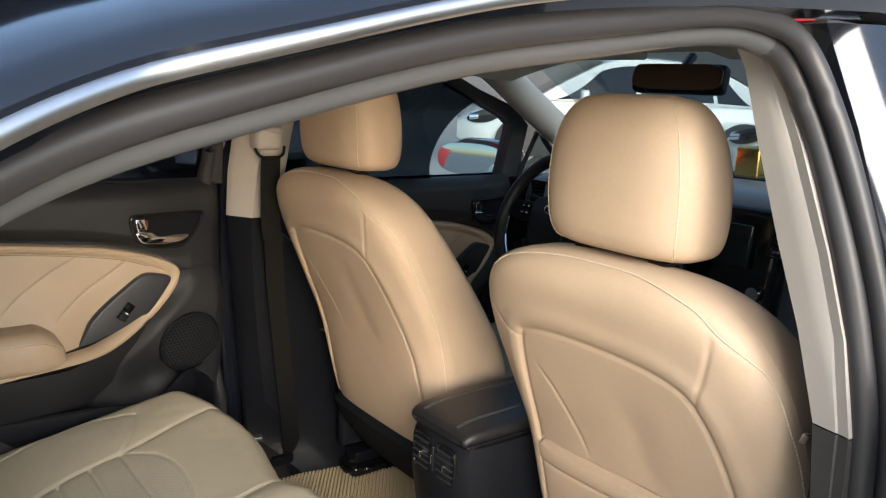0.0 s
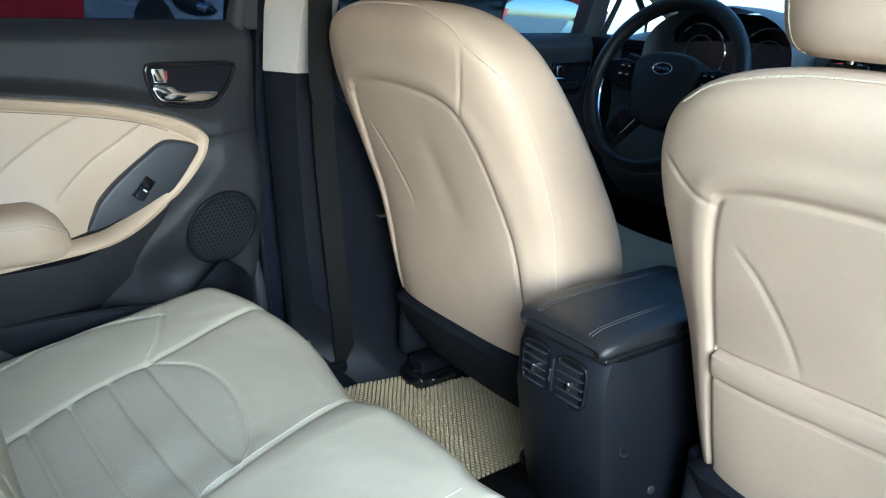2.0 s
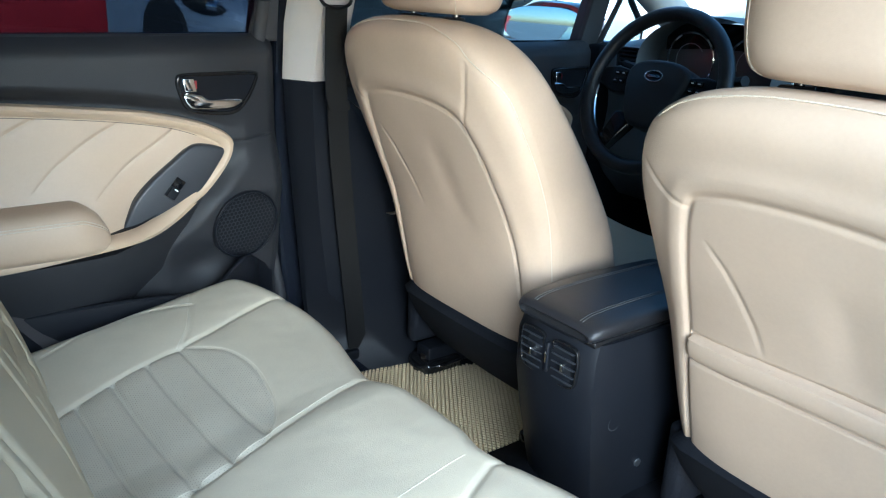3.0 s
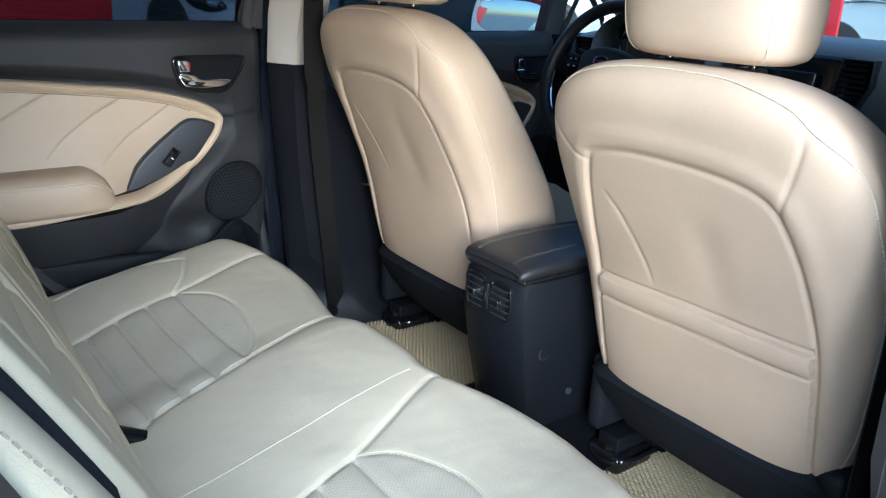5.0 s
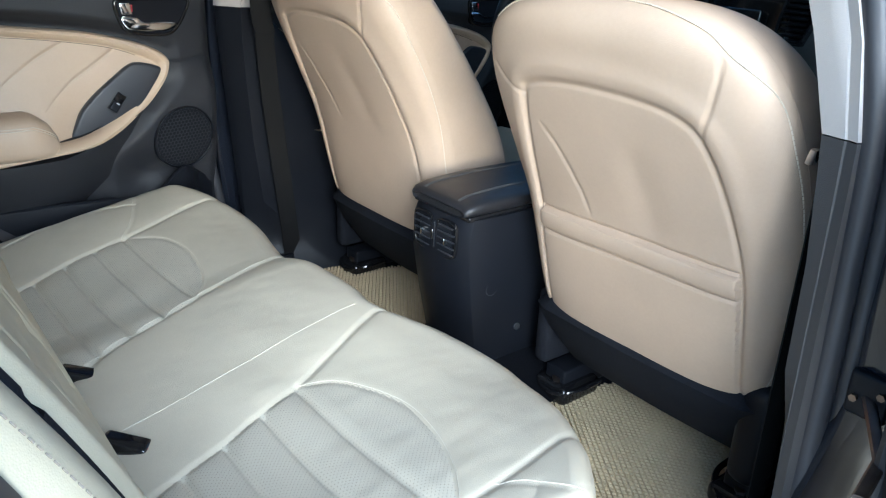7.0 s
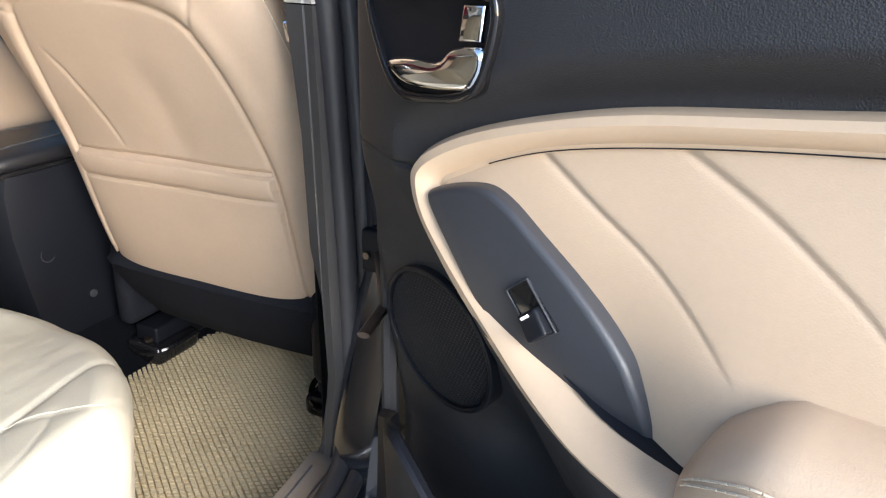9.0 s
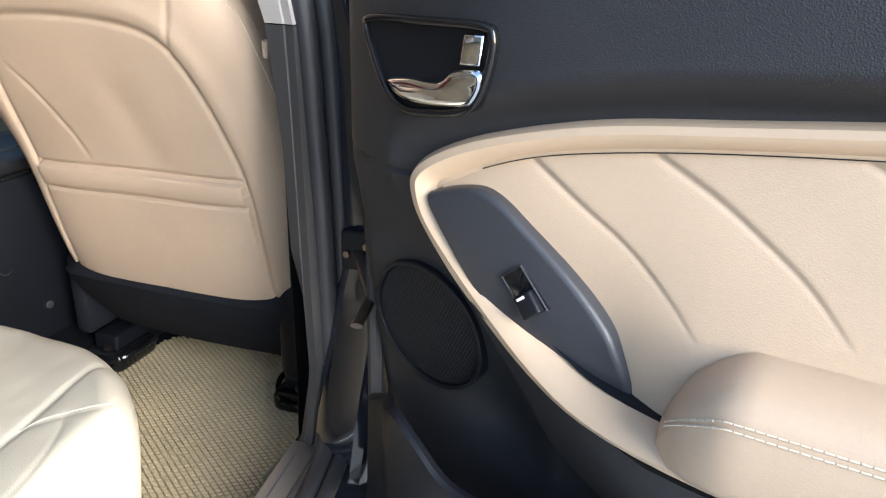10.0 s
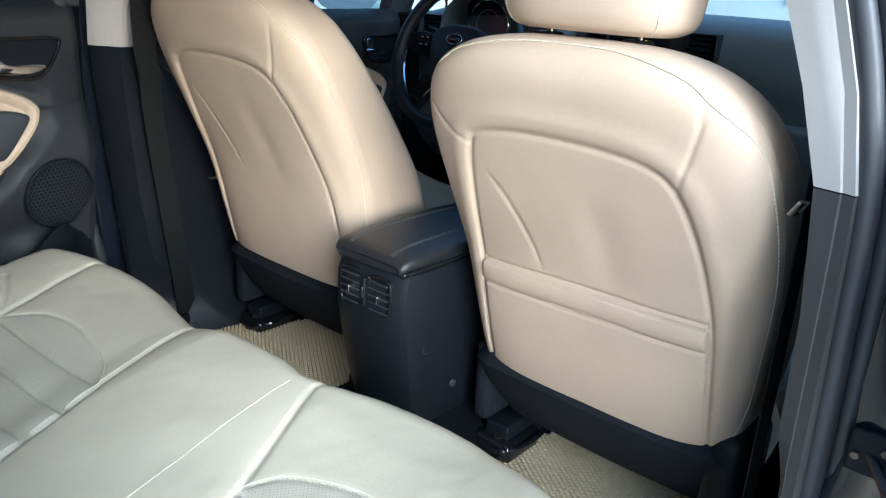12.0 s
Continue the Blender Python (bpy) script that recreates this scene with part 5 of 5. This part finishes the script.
    part("side_bolt", tube([(0.086, -0.115, 0.386), (0.094, -0.115, 0.386)], 0.007, 10), STEEL, c, "steel trim screw")
    part("plug_cap", tube([(0.088, -0.19, 0.486), (0.0955, -0.19, 0.486)], 0.013, 20), DARK_SMOOTH, c, "round plastic plug")
    part("plug_rim", tube([(0.0955, -0.19 + 0.013 * math.cos(a), 0.486 + 0.013 * math.sin(a)) for a in (2 * math.pi * k / 28 for k in range(28))], 0.0008, 6, closed=True), SEAL, c)
    # front part with shifter
    part("front_tray", rbox((0.005, 0.34, 0.50), (0.19, 0.56, 0.22), 0.03), DARK_SMOOTH, c)
    part("shifter_boot", rbox((0.005, 0.30, 0.63), (0.07, 0.09, 0.05), 0.02), DARK_LEATHER, c)
    part("shifter", tube([(0.005, 0.30, 0.64), (0.005, 0.285, 0.72)], 0.009, 10), CHROME, c, "chrome gear lever")
    part("shifter_knob", rbox((0.005, 0.283, 0.735), (0.045, 0.06, 0.05), 0.02), DARK_LEATHER, c)


console()


# ---- dashboard ----
def dashboard():
    d = thing("dashboard", "dark moulded dashboard with silver vents and a screen", "dashboard")
    rows = []
    for k in range(41):
        x = -0.70 + 1.41 * k / 40
        e = 0.04 * (abs(x) / 0.7) ** 4
        hood = 0.020 * bump(x + 0.356, 0.17)
        r = [(x, 0.70, 0.55), (x, 0.60 - 0.02 * bump(x, 0.2), 0.66), (x, 0.615, 0.80), (x, 0.600, 0.90), (x, 0.605, 0.97 - e), (x, 0.63, 1.005 + hood - e), (x, 0.70, 1.020 + hood - e), (x, 0.85, 1.015 - e), (x, 1.05, 1.00 - e), (x, 1.30, 0.985 - e)]
        rows.append([tuple(p) for p in curve(r, 4)])
    part("top_pad", skin(rows, False), DASH, d)
    # instrument hood and dials
    rows = []
    for y, s in ((0.52, 1.0), (0.55, 1.02), (0.62, 1.0), (0.70, 0.9)):
        rows.append([(-0.356 + s * 0.185 * math.cos(a), y + 0.02 * math.sin(a), 0.945 + s * 0.115 * math.copysign(abs(math.sin(a)) ** 0.8, math.sin(a))) for a in (math.pi * (1.1 - 1.2 * q / 24) for q in range(25))])
    part("instrument_hood", skin(rows, False), DASH, d)
    part("instrument_face", rbox((-0.356, 0.615, 0.945), (0.34, 0.01, 0.20), 0.004), GLOSS_BLACK, d)
    for s in (-1, 1):
        c = Vector((-0.356 + s * 0.085, 0.600, 0.955))
        part("dial_ring", tube([c + Vector((0.066 * math.cos(a), 0, 0.066 * math.sin(a))) for a in (2 * math.pi * q / 40 for q in range(40))], 0.003, 6, closed=True), CHROME, d, "chrome dial ring")
        part("dial_arc", tube([c + Vector((0.040 * math.cos(a), -0.002, 0.040 * math.sin(a))) for a in (math.pi * (0.2 + 0.9 * q / 16) for q in range(17))], 0.001, 5), SILVER, d)
    # centre stack
    part("middle_panel", rbox((0.02, 0.60, 0.84), (0.25, 0.05, 0.30), 0.03, turn=Matrix.Rotation(radians(-8), 4, "X")), GLOSS_BLACK, d)
    part("screen", rbox((0.00, 0.568, 0.90), (0.155, 0.012, 0.10), 0.004, turn=Matrix.Rotation(radians(-8), 4, "X")), CAR_GLASS, d, "dark glossy screen")
    for s in (-1, 1):
        for z in (0.80, 0.76):
            part("knob", tube([(0.02 + s * 0.085, 0.575, z), (0.02 + s * 0.085, 0.548, z)], 0.016, 16), CHROME, d, "chrome-rimmed knob")

    def side_vent(cx, cz, w, h, lean):
        o = [(cx - w * 0.5 - lean, cz - h * 0.5), (cx + w * 0.42 - lean, cz - h * 0.5), (cx + w * 0.5 + lean, cz), (cx + w * 0.5 + lean, cz + h * 0.5), (cx - w * 0.45 + lean, cz + h * 0.5), (cx - w * 0.5, cz)]
        f = lambda a, b, hh: (a, 0.588 - hh, b)
        v = part("air_vent", ring(inset(o, -0.005), o, f, -0.02, 0.010, 0.004), DARK_SMOOTH, d, "dark-framed dash vent")
        part("vent_back", plate(o, f, -0.02, -0.004, 0.001), CARPET, v)
        for q in range(8):
            z = cz - h * 0.44 + h * 0.88 * q / 7
            part("slat", rbox((cx, 0.585, z), (w * 0.94, 0.010, 0.004), 0.001, turn=Matrix.Rotation(radians(20), 4, "X")), DARK_SMOOTH, v)
    side_vent(0.150, 0.935, 0.062, 0.095, 0.008)
    side_vent(-0.095, 0.935, 0.050, 0.09, -0.006)
    side_vent(-0.60, 0.925, 0.10, 0.085, -0.01)
    side_vent(0.61, 0.925, 0.10, 0.085, 0.01)
    part("glove_box", rbox((0.45, 0.60, 0.72), (0.42, 0.04, 0.20), 0.02), DASH, d)
    for s, lab in ((-1, "indicator_stalk"), (1, "wiper_stalk")):
        part(lab, tube([(-0.356 + s * 0.03, 0.50, 0.905), (-0.356 + s * 0.115, 0.47, 0.93), (-0.356 + s * 0.165, 0.455, 0.94)], lambda t: 0.007 + 0.005 * t, 8), DARK_SMOOTH, d)
    return d


dashboard()


def steering_wheel():
    w = thing("steering_wheel", "black leather multifunction steering wheel with grey spokes", "steering wheel", at=pose(-0.362, 0.372, 0.902, 68, 0, 0))
    R = 0.176
    ringp = [(R * math.cos(a), R * math.sin(a), 0) for a in (2 * math.pi * k / 64 for k in range(64))]
    part("rim", tube(ringp, 0.0165, 12, closed=True, up=(0, 0, 1)), DARK_LEATHER, w, "black leather rim")
    o = [tuple(p[:2]) for p in curve([(-0.082, 0.045, 0), (-0.04, 0.068, 0), (0.04, 0.068, 0), (0.082, 0.045, 0), (0.074, -0.01, 0), (0.055, -0.06, 0), (0.03, -0.082, 0), (-0.03, -0.082, 0), (-0.055, -0.06, 0), (-0.074, -0.01, 0)], 4, True)]
    hub = part("airbag_cover", plate(o, lambda a, b, h: (a, b, h), -0.05, lambda a, b: 0.012 - 0.9 * (a * a + b * b), 0.012), DARK, w)
    badge = [(0.025 * math.cos(a), 0.030 + 0.0135 * math.sin(a)) for a in (2 * math.pi * k / 28 for k in range(28))]
    bi = inset(badge, 0.0025)
    lg = part("badge", ring(badge, bi, lambda a, b, h: (a, b, h), 0.0, 0.0145, 0.001), CHROME, hub, "plain chrome oval badge")
    part("badge_face", plate(bi, lambda a, b, h: (a, b, h), 0.0, 0.0128, 0.0005), GLOSS_BLACK, hub)
    bm = rbox((0, 0.030, 0.0128), (0.030, 0.0045, 0.002), 0.0005)
    part("badge_bar", bm, CHROME, hub)
    for s in (-1, 1):
        sp = [(s * 0.070, 0.040), (s * 0.12, 0.048), (s * 0.166, 0.040), (s * 0.166, 0.005), (s * 0.12, -0.015), (s * 0.068, -0.012)]
        part("spoke", plate(sp, lambda a, b, h: (a, b, h), -0.03, -0.004, 0.006), DARK_SMOOTH, w)
        arc = [(s * 0.158 * math.cos(a), 0.158 * math.sin(a), -0.003) for a in (radians(-2 - 48 * k / 14) for k in range(15))]
        part("spoke_trim", tube(arc, 0.0032, 6), CHROME, w, "bright trim on the lower spoke")
        low = [(s * 0.055, -0.055), (s * 0.085, -0.055), (s * 0.11, -0.125), (s * 0.085, -0.148), (s * 0.035, -0.080)]
        part("lower_spoke", plate(low, lambda a, b, h: (a, b, h), -0.03, -0.006, 0.005), GLOSS_BLACK, w)
        for k in range(4):
            part("button", rbox((s * (0.095 + 0.018 * (k % 2)), 0.030 - 0.018 * (k // 2), -0.003), (0.014, 0.011, 0.006), 0.002), GLOSS_BLACK, w)
            part("button_mark", rbox((s * (0.095 + 0.018 * (k % 2)), 0.030 - 0.018 * (k // 2), 0.0006), (0.006, 0.0015, 0.0008), 0), WHITE_INK, w)
    part("column", tube([(0, 0, -0.03), (0, 0, -0.22)], 0.05, 16), DARK, w)


steering_wheel()

tagged(part("dash_ornament", rbox((-0.175, 0.95, 1.062), (0.070, 0.05, 0.085), 0.006), GOLD), "small gold ornament box on the dashboard", "ornament")

# ---- windscreen and front pillars ----
ws = [(0.005 + s * a, y, z) for s, a, y, z in ((-1, 0.70, 1.16, 0.99), (1, 0.70, 1.16, 0.99), (1, 0.52, 0.36, 1.335), (-1, 0.52, 0.36, 1.335))]
structure("windscreen", skin([ws, [(x, y + 0.003, z + 0.004) for x, y, z in ws]]), CLEAR, "clear windscreen", "window")
for s in (-1, 1):
    a = curve([(0.005 + s * 0.535, 0.16, 1.340), (0.005 + s * 0.578, 0.33, 1.288), (0.005 + s * 0.622, 0.50, 1.205), (0.005 + s * 0.655, 0.66, 1.125), (0.005 + s * 0.695, 0.86, 1.035), (0.005 + s * 0.73, 1.02, 0.975)], 6)
    structure("trim_front_left" if s < 0 else "trim_front_right", tube(a, lambda t: 0.040 + 0.006 * t, 14, flat=1.05), TRIM_LIGHT, "light beige windscreen pillar trim", "pillar trim")
    part_mirror = thing("door_mirror", "black door mirror with a silvered glass", "mirror", "door mirrors")
    cx = 0.005 + s * 0.935
    rows = []
    for y, k in ((0.595, 0.93), (0.61, 1.0), (0.655, 0.96), (0.705, 0.75), (0.73, 0.4)):
        rows.append([(cx + k * 0.150 * math.copysign(abs(math.cos(t)) ** 0.7, math.cos(t)), y, 1.005 + k * 0.068 * math.copysign(abs(math.sin(t)) ** 0.75, math.sin(t))) for t in (2 * math.pi * q / 32 for q in range(32))])
    part("shell", skin(rows), PAINT, part_mirror)
    gl = [(cx + 0.124 * math.copysign(abs(math.cos(t)) ** 0.7, math.cos(t)), 1.005 + 0.052 * math.copysign(abs(math.sin(t)) ** 0.75, math.sin(t))) for t in (2 * math.pi * q / 32 for q in range(32))]
    part("mirror_glass", plate(gl, lambda p, q, h: (p, 0.600 - h - s * 0.32 * (p - cx + s * 0.10), q), 0.0, 0.005, 0.001), MIRROR, part_mirror, "silvered glass")
    part("stalk", rbox((0.005 + s * 0.80, 0.65, 0.955), (0.10, 0.05, 0.04), 0.015), PAINT, part_mirror)

rv = thing("inside_mirror", "black rear-view mirror hanging under the roof", "mirror", at=pose(0.0, 0.345, 1.266, -14, 0, 12))
part("shell", rbox((0, 0.012, 0), (0.205, 0.035, 0.062), 0.017), DARK_SMOOTH, rv)
part("mirror_glass", plate([(0.098 * math.copysign(abs(math.cos(t)) ** 0.4, math.cos(t)), 0.027 * math.copysign(abs(math.sin(t)) ** 0.5, math.sin(t))) for t in (2 * math.pi * q / 40 for q in range(40))], lambda p, q, h: (p, -0.006 - h, q), 0.0, 0.004, 0.002), BROWN_MIRROR, rv, "mirror glass with a dark brown reflection put into its colour")
part("stem", tube([(0, 0.02, 0.02), (0, 0.05, 0.06)], 0.011, 8), DARK_SMOOTH, rv)
for s in (-1, 1):
    v = thing("sun_visor", "beige sun visor folded against the headliner", "sun visor", "sun visors", pose(0.005 + s * 0.30, 0.285, 1.322, -8, 0, 0))
    part("flap", rbox((0, 0, 0), (0.40, 0.16, 0.018), 0.008), HEADLINER, v)


# ---- seat belts on the pillars ----
def belt(s):
    b = thing("seat_belt", "grey woven seat belt hanging from a beige pillar guide", "seat belt", "front seat belts")
    X = lambda v: 0.005 + s * v
    back = 0 if s < 0 else 0.12
    part("guide", rbox((X(0.618), -0.290 + back, 1.100), (0.045, 0.064, 0.052), 0.014), TRIM_LIGHT, b, "beige height adjuster")
    part("guide_cap", rbox((X(0.606), -0.290 + back, 1.122), (0.036, 0.056, 0.014), 0.006, turn=Matrix.Rotation(radians(-8), 4, "X")), TRIM_LIGHT, b)
    part("loop", tube(curve([(X(x), y + back, z) for x, y, z in ((0.600, -0.324, 1.078), (0.590, -0.316, 1.062), (0.588, -0.290, 1.056), (0.590, -0.264, 1.064), (0.600, -0.254, 1.082))], 6), 0.0035, 8), GLOSS_BLACK, b)

    def web(pts, name):
        p = curve(pts, 6)
        rows = [[(q.x, q.y - 0.023, q.z), (q.x, q.y + 0.023, q.z), (q.x + s * 0.0018, q.y + 0.023, q.z), (q.x + s * 0.0018, q.y - 0.023, q.z)] for q in p]
        part(name, skin(rows), WEBBING, b)
    if s < 0:
        web([(X(0.592), -0.290, 1.062), (X(0.598), -0.289, 0.98), (X(0.606), -0.284, 0.90), (X(0.612), -0.272, 0.86)], "upper_webbing")
    if s < 0:
        web([(X(0.640), -0.264, 0.90), (X(0.645), -0.254, 0.75), (X(0.646), -0.234, 0.55), (X(0.645), -0.219, 0.40), (X(0.640), -0.212, 0.30)], "lower_webbing")
    else:
        web([(X(0.640), -0.200, 1.0), (X(0.642), -0.200, 0.75), (X(0.642), -0.200, 0.55), (X(0.640), -0.195, 0.40), (X(0.635), -0.19, 0.30)], "lower_webbing")
    part("tongue", tube([(X(0.606 if s < 0 else 0.652), -0.262, 0.885), (X(0.596 if s < 0 else 0.635), -0.235, 0.862)], 0.006, 6, flat=0.3), CHROME, b, "chrome belt tongue")
    part("anchor", rbox((X(0.64), -0.24 if s < 0 else -0.19, 0.292), (0.02, 0.055, 0.035), 0.006), DARK_SMOOTH, b)


belt(-1)
belt(1)


# ---- outside ----
# Ground tilt chosen so the parked cars meet the camera's horizon.
SLOPE = 0.033


def ground_z(x, y):
    return SLOPE * (-0.79 * x + 0.61 * y) - 0.02


structure("ground", sheet(lambda x, y: (x, y, ground_z(x, y)), [-160 + 320 * k / 8 for k in range(9)], [-160 + 320 * k / 8 for k in range(9)]), CONCRETE, "smooth grey concrete forecourt, tilted to fit the camera's view", "ground")


def on_ground(x, y, turn):
    n = Vector((0.79 * SLOPE, -0.61 * SLOPE, 1)).normalized()
    return Matrix.Translation((x, y, ground_z(x, y))) @ Vector((0, 0, 1)).rotation_difference(n).to_matrix().to_4x4() @ pose(0, 0, 0, 0, 0, turn)


def saloon_car(label, m, paint):
    c = thing("parked_car", label, "car", "parked cars")
    L = [(-2.25, 0.62, 0.70, 0.45), (-2.15, 0.76, 0.86, 0.28), (-1.7, 0.86, 0.95, 0.22), (-1.0, 0.885, 0.97, 0.22), (0.0, 0.89, 0.95, 0.22), (0.75, 0.885, 0.93, 0.22), (1.2, 0.88, 0.90, 0.22), (1.7, 0.85, 0.80, 0.22), (2.05, 0.74, 0.70, 0.26), (2.22, 0.58, 0.60, 0.36)]
    rows = []
    for i in range(len(L) * 4 - 3):
        y = L[0][0] + (L[-1][0] - L[0][0]) * i / (len(L) * 4 - 4)
        w, h, lo = (lerp([(q[0], q[k]) for q in L], y) for k in (1, 2, 3))
        rows.append([(w * a, y, lo + (h - lo) * b) for a, b in ((-0.80, 0), (-0.97, 0.08), (-1, 0.35), (-0.985, 0.62), (-0.95, 0.86), (-0.88, 0.97), (-0.5, 1.02), (0, 1.035), (0.5, 1.02), (0.88, 0.97), (0.95, 0.86), (0.985, 0.62), (1, 0.35), (0.97, 0.08), (0.80, 0))])
    part("body", skin(rows), paint, c)
    G = [(-1.78, 0.93, 0.70), (-1.35, 1.20, 0.61), (-0.9, 1.38, 0.57), (-0.2, 1.45, 0.56), (0.3, 1.41, 0.56), (0.8, 1.18, 0.63), (1.28, 0.90, 0.74)]

    def top(y):
        return lerp([(q[0], q[1]) for q in G], y), lerp([(q[0], q[2]) for q in G], y)

    def flank(y, t, out=0.0):
        """A place on the cabin's side at height share t."""
        h, w = top(y)
        return (0.83 + (w - 0.83) * t + out, y, 0.90 + (h - 0.05 - 0.90) * t)
    rows = []
    for i in range(31):
        y = -1.78 + 3.06 * i / 30
        h, w = top(y)
        side = [flank(y, t) for t in (0, 0.25, 0.5, 0.75, 0.95)] + [(w * 0.97, y, h - 0.015), (w * 0.8, y, h + 0.004), (w * 0.4, y, h + 0.016)]
        rows.append([(-x, b, z) for x, b, z in side] + [(0, y, h + 0.018)] + [q for q in side[::-1]])
    part("roof", skin(rows, False), paint, c)
    # windscreen and rear window follow the sloping ends of the cabin
    for name, ya, yb in (("windscreen", 0.40, 1.24), ("rear_window", -1.70, -0.98)):
        rows = []
        for k in range(9):
            y = ya + (yb - ya) * k / 8
            h, w = top(y)
            rows.append([(w * 0.86 * q / 6, y, h + 0.024 - 0.012 * (q / 6) ** 2) for q in range(-6, 7)])
        part(name, skin(rows, False), CAR_GLASS, c, "dark glass")
    for s in (-1, 1):
        for y0, y1, a0, a1 in ((0.02, 1.02, -0.02, 0.44), (-0.95, -0.05, -0.92, -0.06), (-1.40, -1.00, -1.14, -0.97)):
            rows = []
            for k in range(9):
                t = 0.10 + 0.80 * k / 8
                p, q = y0 + (a0 - y0) * k / 8, y1 + (a1 - y1) * k / 8
                rows.append([(s * x, y, z) for x, y, z in (flank(p + (q - p) * j / 10, t, 0.008) for j in range(11))])
            part("side_window", skin(rows, False), CAR_GLASS, c, "dark side glass")
        part("headlight", plate([tuple(q[:2]) for q in curve([(1.62, 0.74, 0), (1.80, 0.77, 0), (2.02, 0.70, 0), (2.10, 0.62, 0), (1.98, 0.58, 0), (1.78, 0.62, 0)], 3, True)], lambda a, b, h: (s * (lerp([(q[0], q[1]) for q in L], a) * (1.0 if b < 0.7 else 0.985) + h), a, b), -0.03, 0.006, 0.008), CAR_GLASS, c, "dark swept headlight")
        part("lamp", tube([(s * 0.74, 1.95, 0.66), (s * 0.71, 2.06, 0.65)], 0.05, 14), CHROME, c, "bright headlight bowl")
        mir = part("mirror", rbox((s * 0.97, 0.68, 0.98), (0.19, 0.10, 0.13), 0.04), paint, c)
        for y in (-1.35, 1.38):
            tire = part("wheel", tube([(s * 0.80, y + 0.245 * math.cos(a), 0.32 + 0.245 * math.sin(a)) for a in (2 * math.pi * k / 32 for k in range(32))], 0.085, 10, closed=True), TYRE, c)
            part("rim", plate([(y + 0.20 * math.cos(a), 0.32 + 0.20 * math.sin(a)) for a in (2 * math.pi * k / 24 for k in range(24))], lambda a, b, h: (s * (0.80 + h), a, b), -0.05, 0.06, 0.02), SILVER, tire)
            part("wheel_well", plate([(y + 0.37 * math.cos(a), 0.34 + 0.37 * math.sin(a)) for a in (2 * math.pi * k / 28 for k in range(28))], lambda a, b, h: (s * (0.80 + h), a, max(b, 0.2)), -0.2, 0.089, 0.002), TYRE, c)
        part("door_handle", rbox((s * 0.885, -0.05, 0.80), (0.03, 0.16, 0.03), 0.01), paint, c)
    part("grille", rbox((0, 2.16, 0.55), (0.75, 0.10, 0.16), 0.04), GLOSS_BLACK, c)
    c.matrix_basis = m
    return c


saloon_car("white saloon car darkened for shade, parked nose towards the aisle, with dark windows", on_ground(-8.25, 1.85, -78), DIM_WHITE)
car_b = saloon_car("white saloon car parked with its nose turned aside", on_ground(-5.98, 7.3, 142), SHADED_WHITE)
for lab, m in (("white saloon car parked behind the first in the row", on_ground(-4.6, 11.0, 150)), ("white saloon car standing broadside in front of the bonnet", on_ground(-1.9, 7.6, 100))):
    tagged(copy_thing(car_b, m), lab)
# Stand-in walls: the dim showroom's gloom is put into their colour.
structure("wall_west", rbox((-17.0, 0, 3.5), (0.3, 60, 8), 0.0), DIM_SHOWROOM, "stand-in wall for the dim showroom behind the parked cars", "wall")
structure("wall_north", rbox((0, 20.0, 3.5), (60, 0.3, 8), 0.0), DIM_SHOWROOM, "stand-in wall for the dim showroom behind the parked cars", "wall")
tagged(part("banner", rbox((-2.0, -0.85, 1.0), (0.02, 0.98, 2.0), 0.002), RED_CLOTH), "red cloth advertising banner standing beside the car", "banner")
tagged(part("banner", rbox((-2.42, 5.2, 1.45), (0.16, 0.03, 2.6), 0.004), RED_CLOTH), "narrow red standing banner in front of the car", "banner")
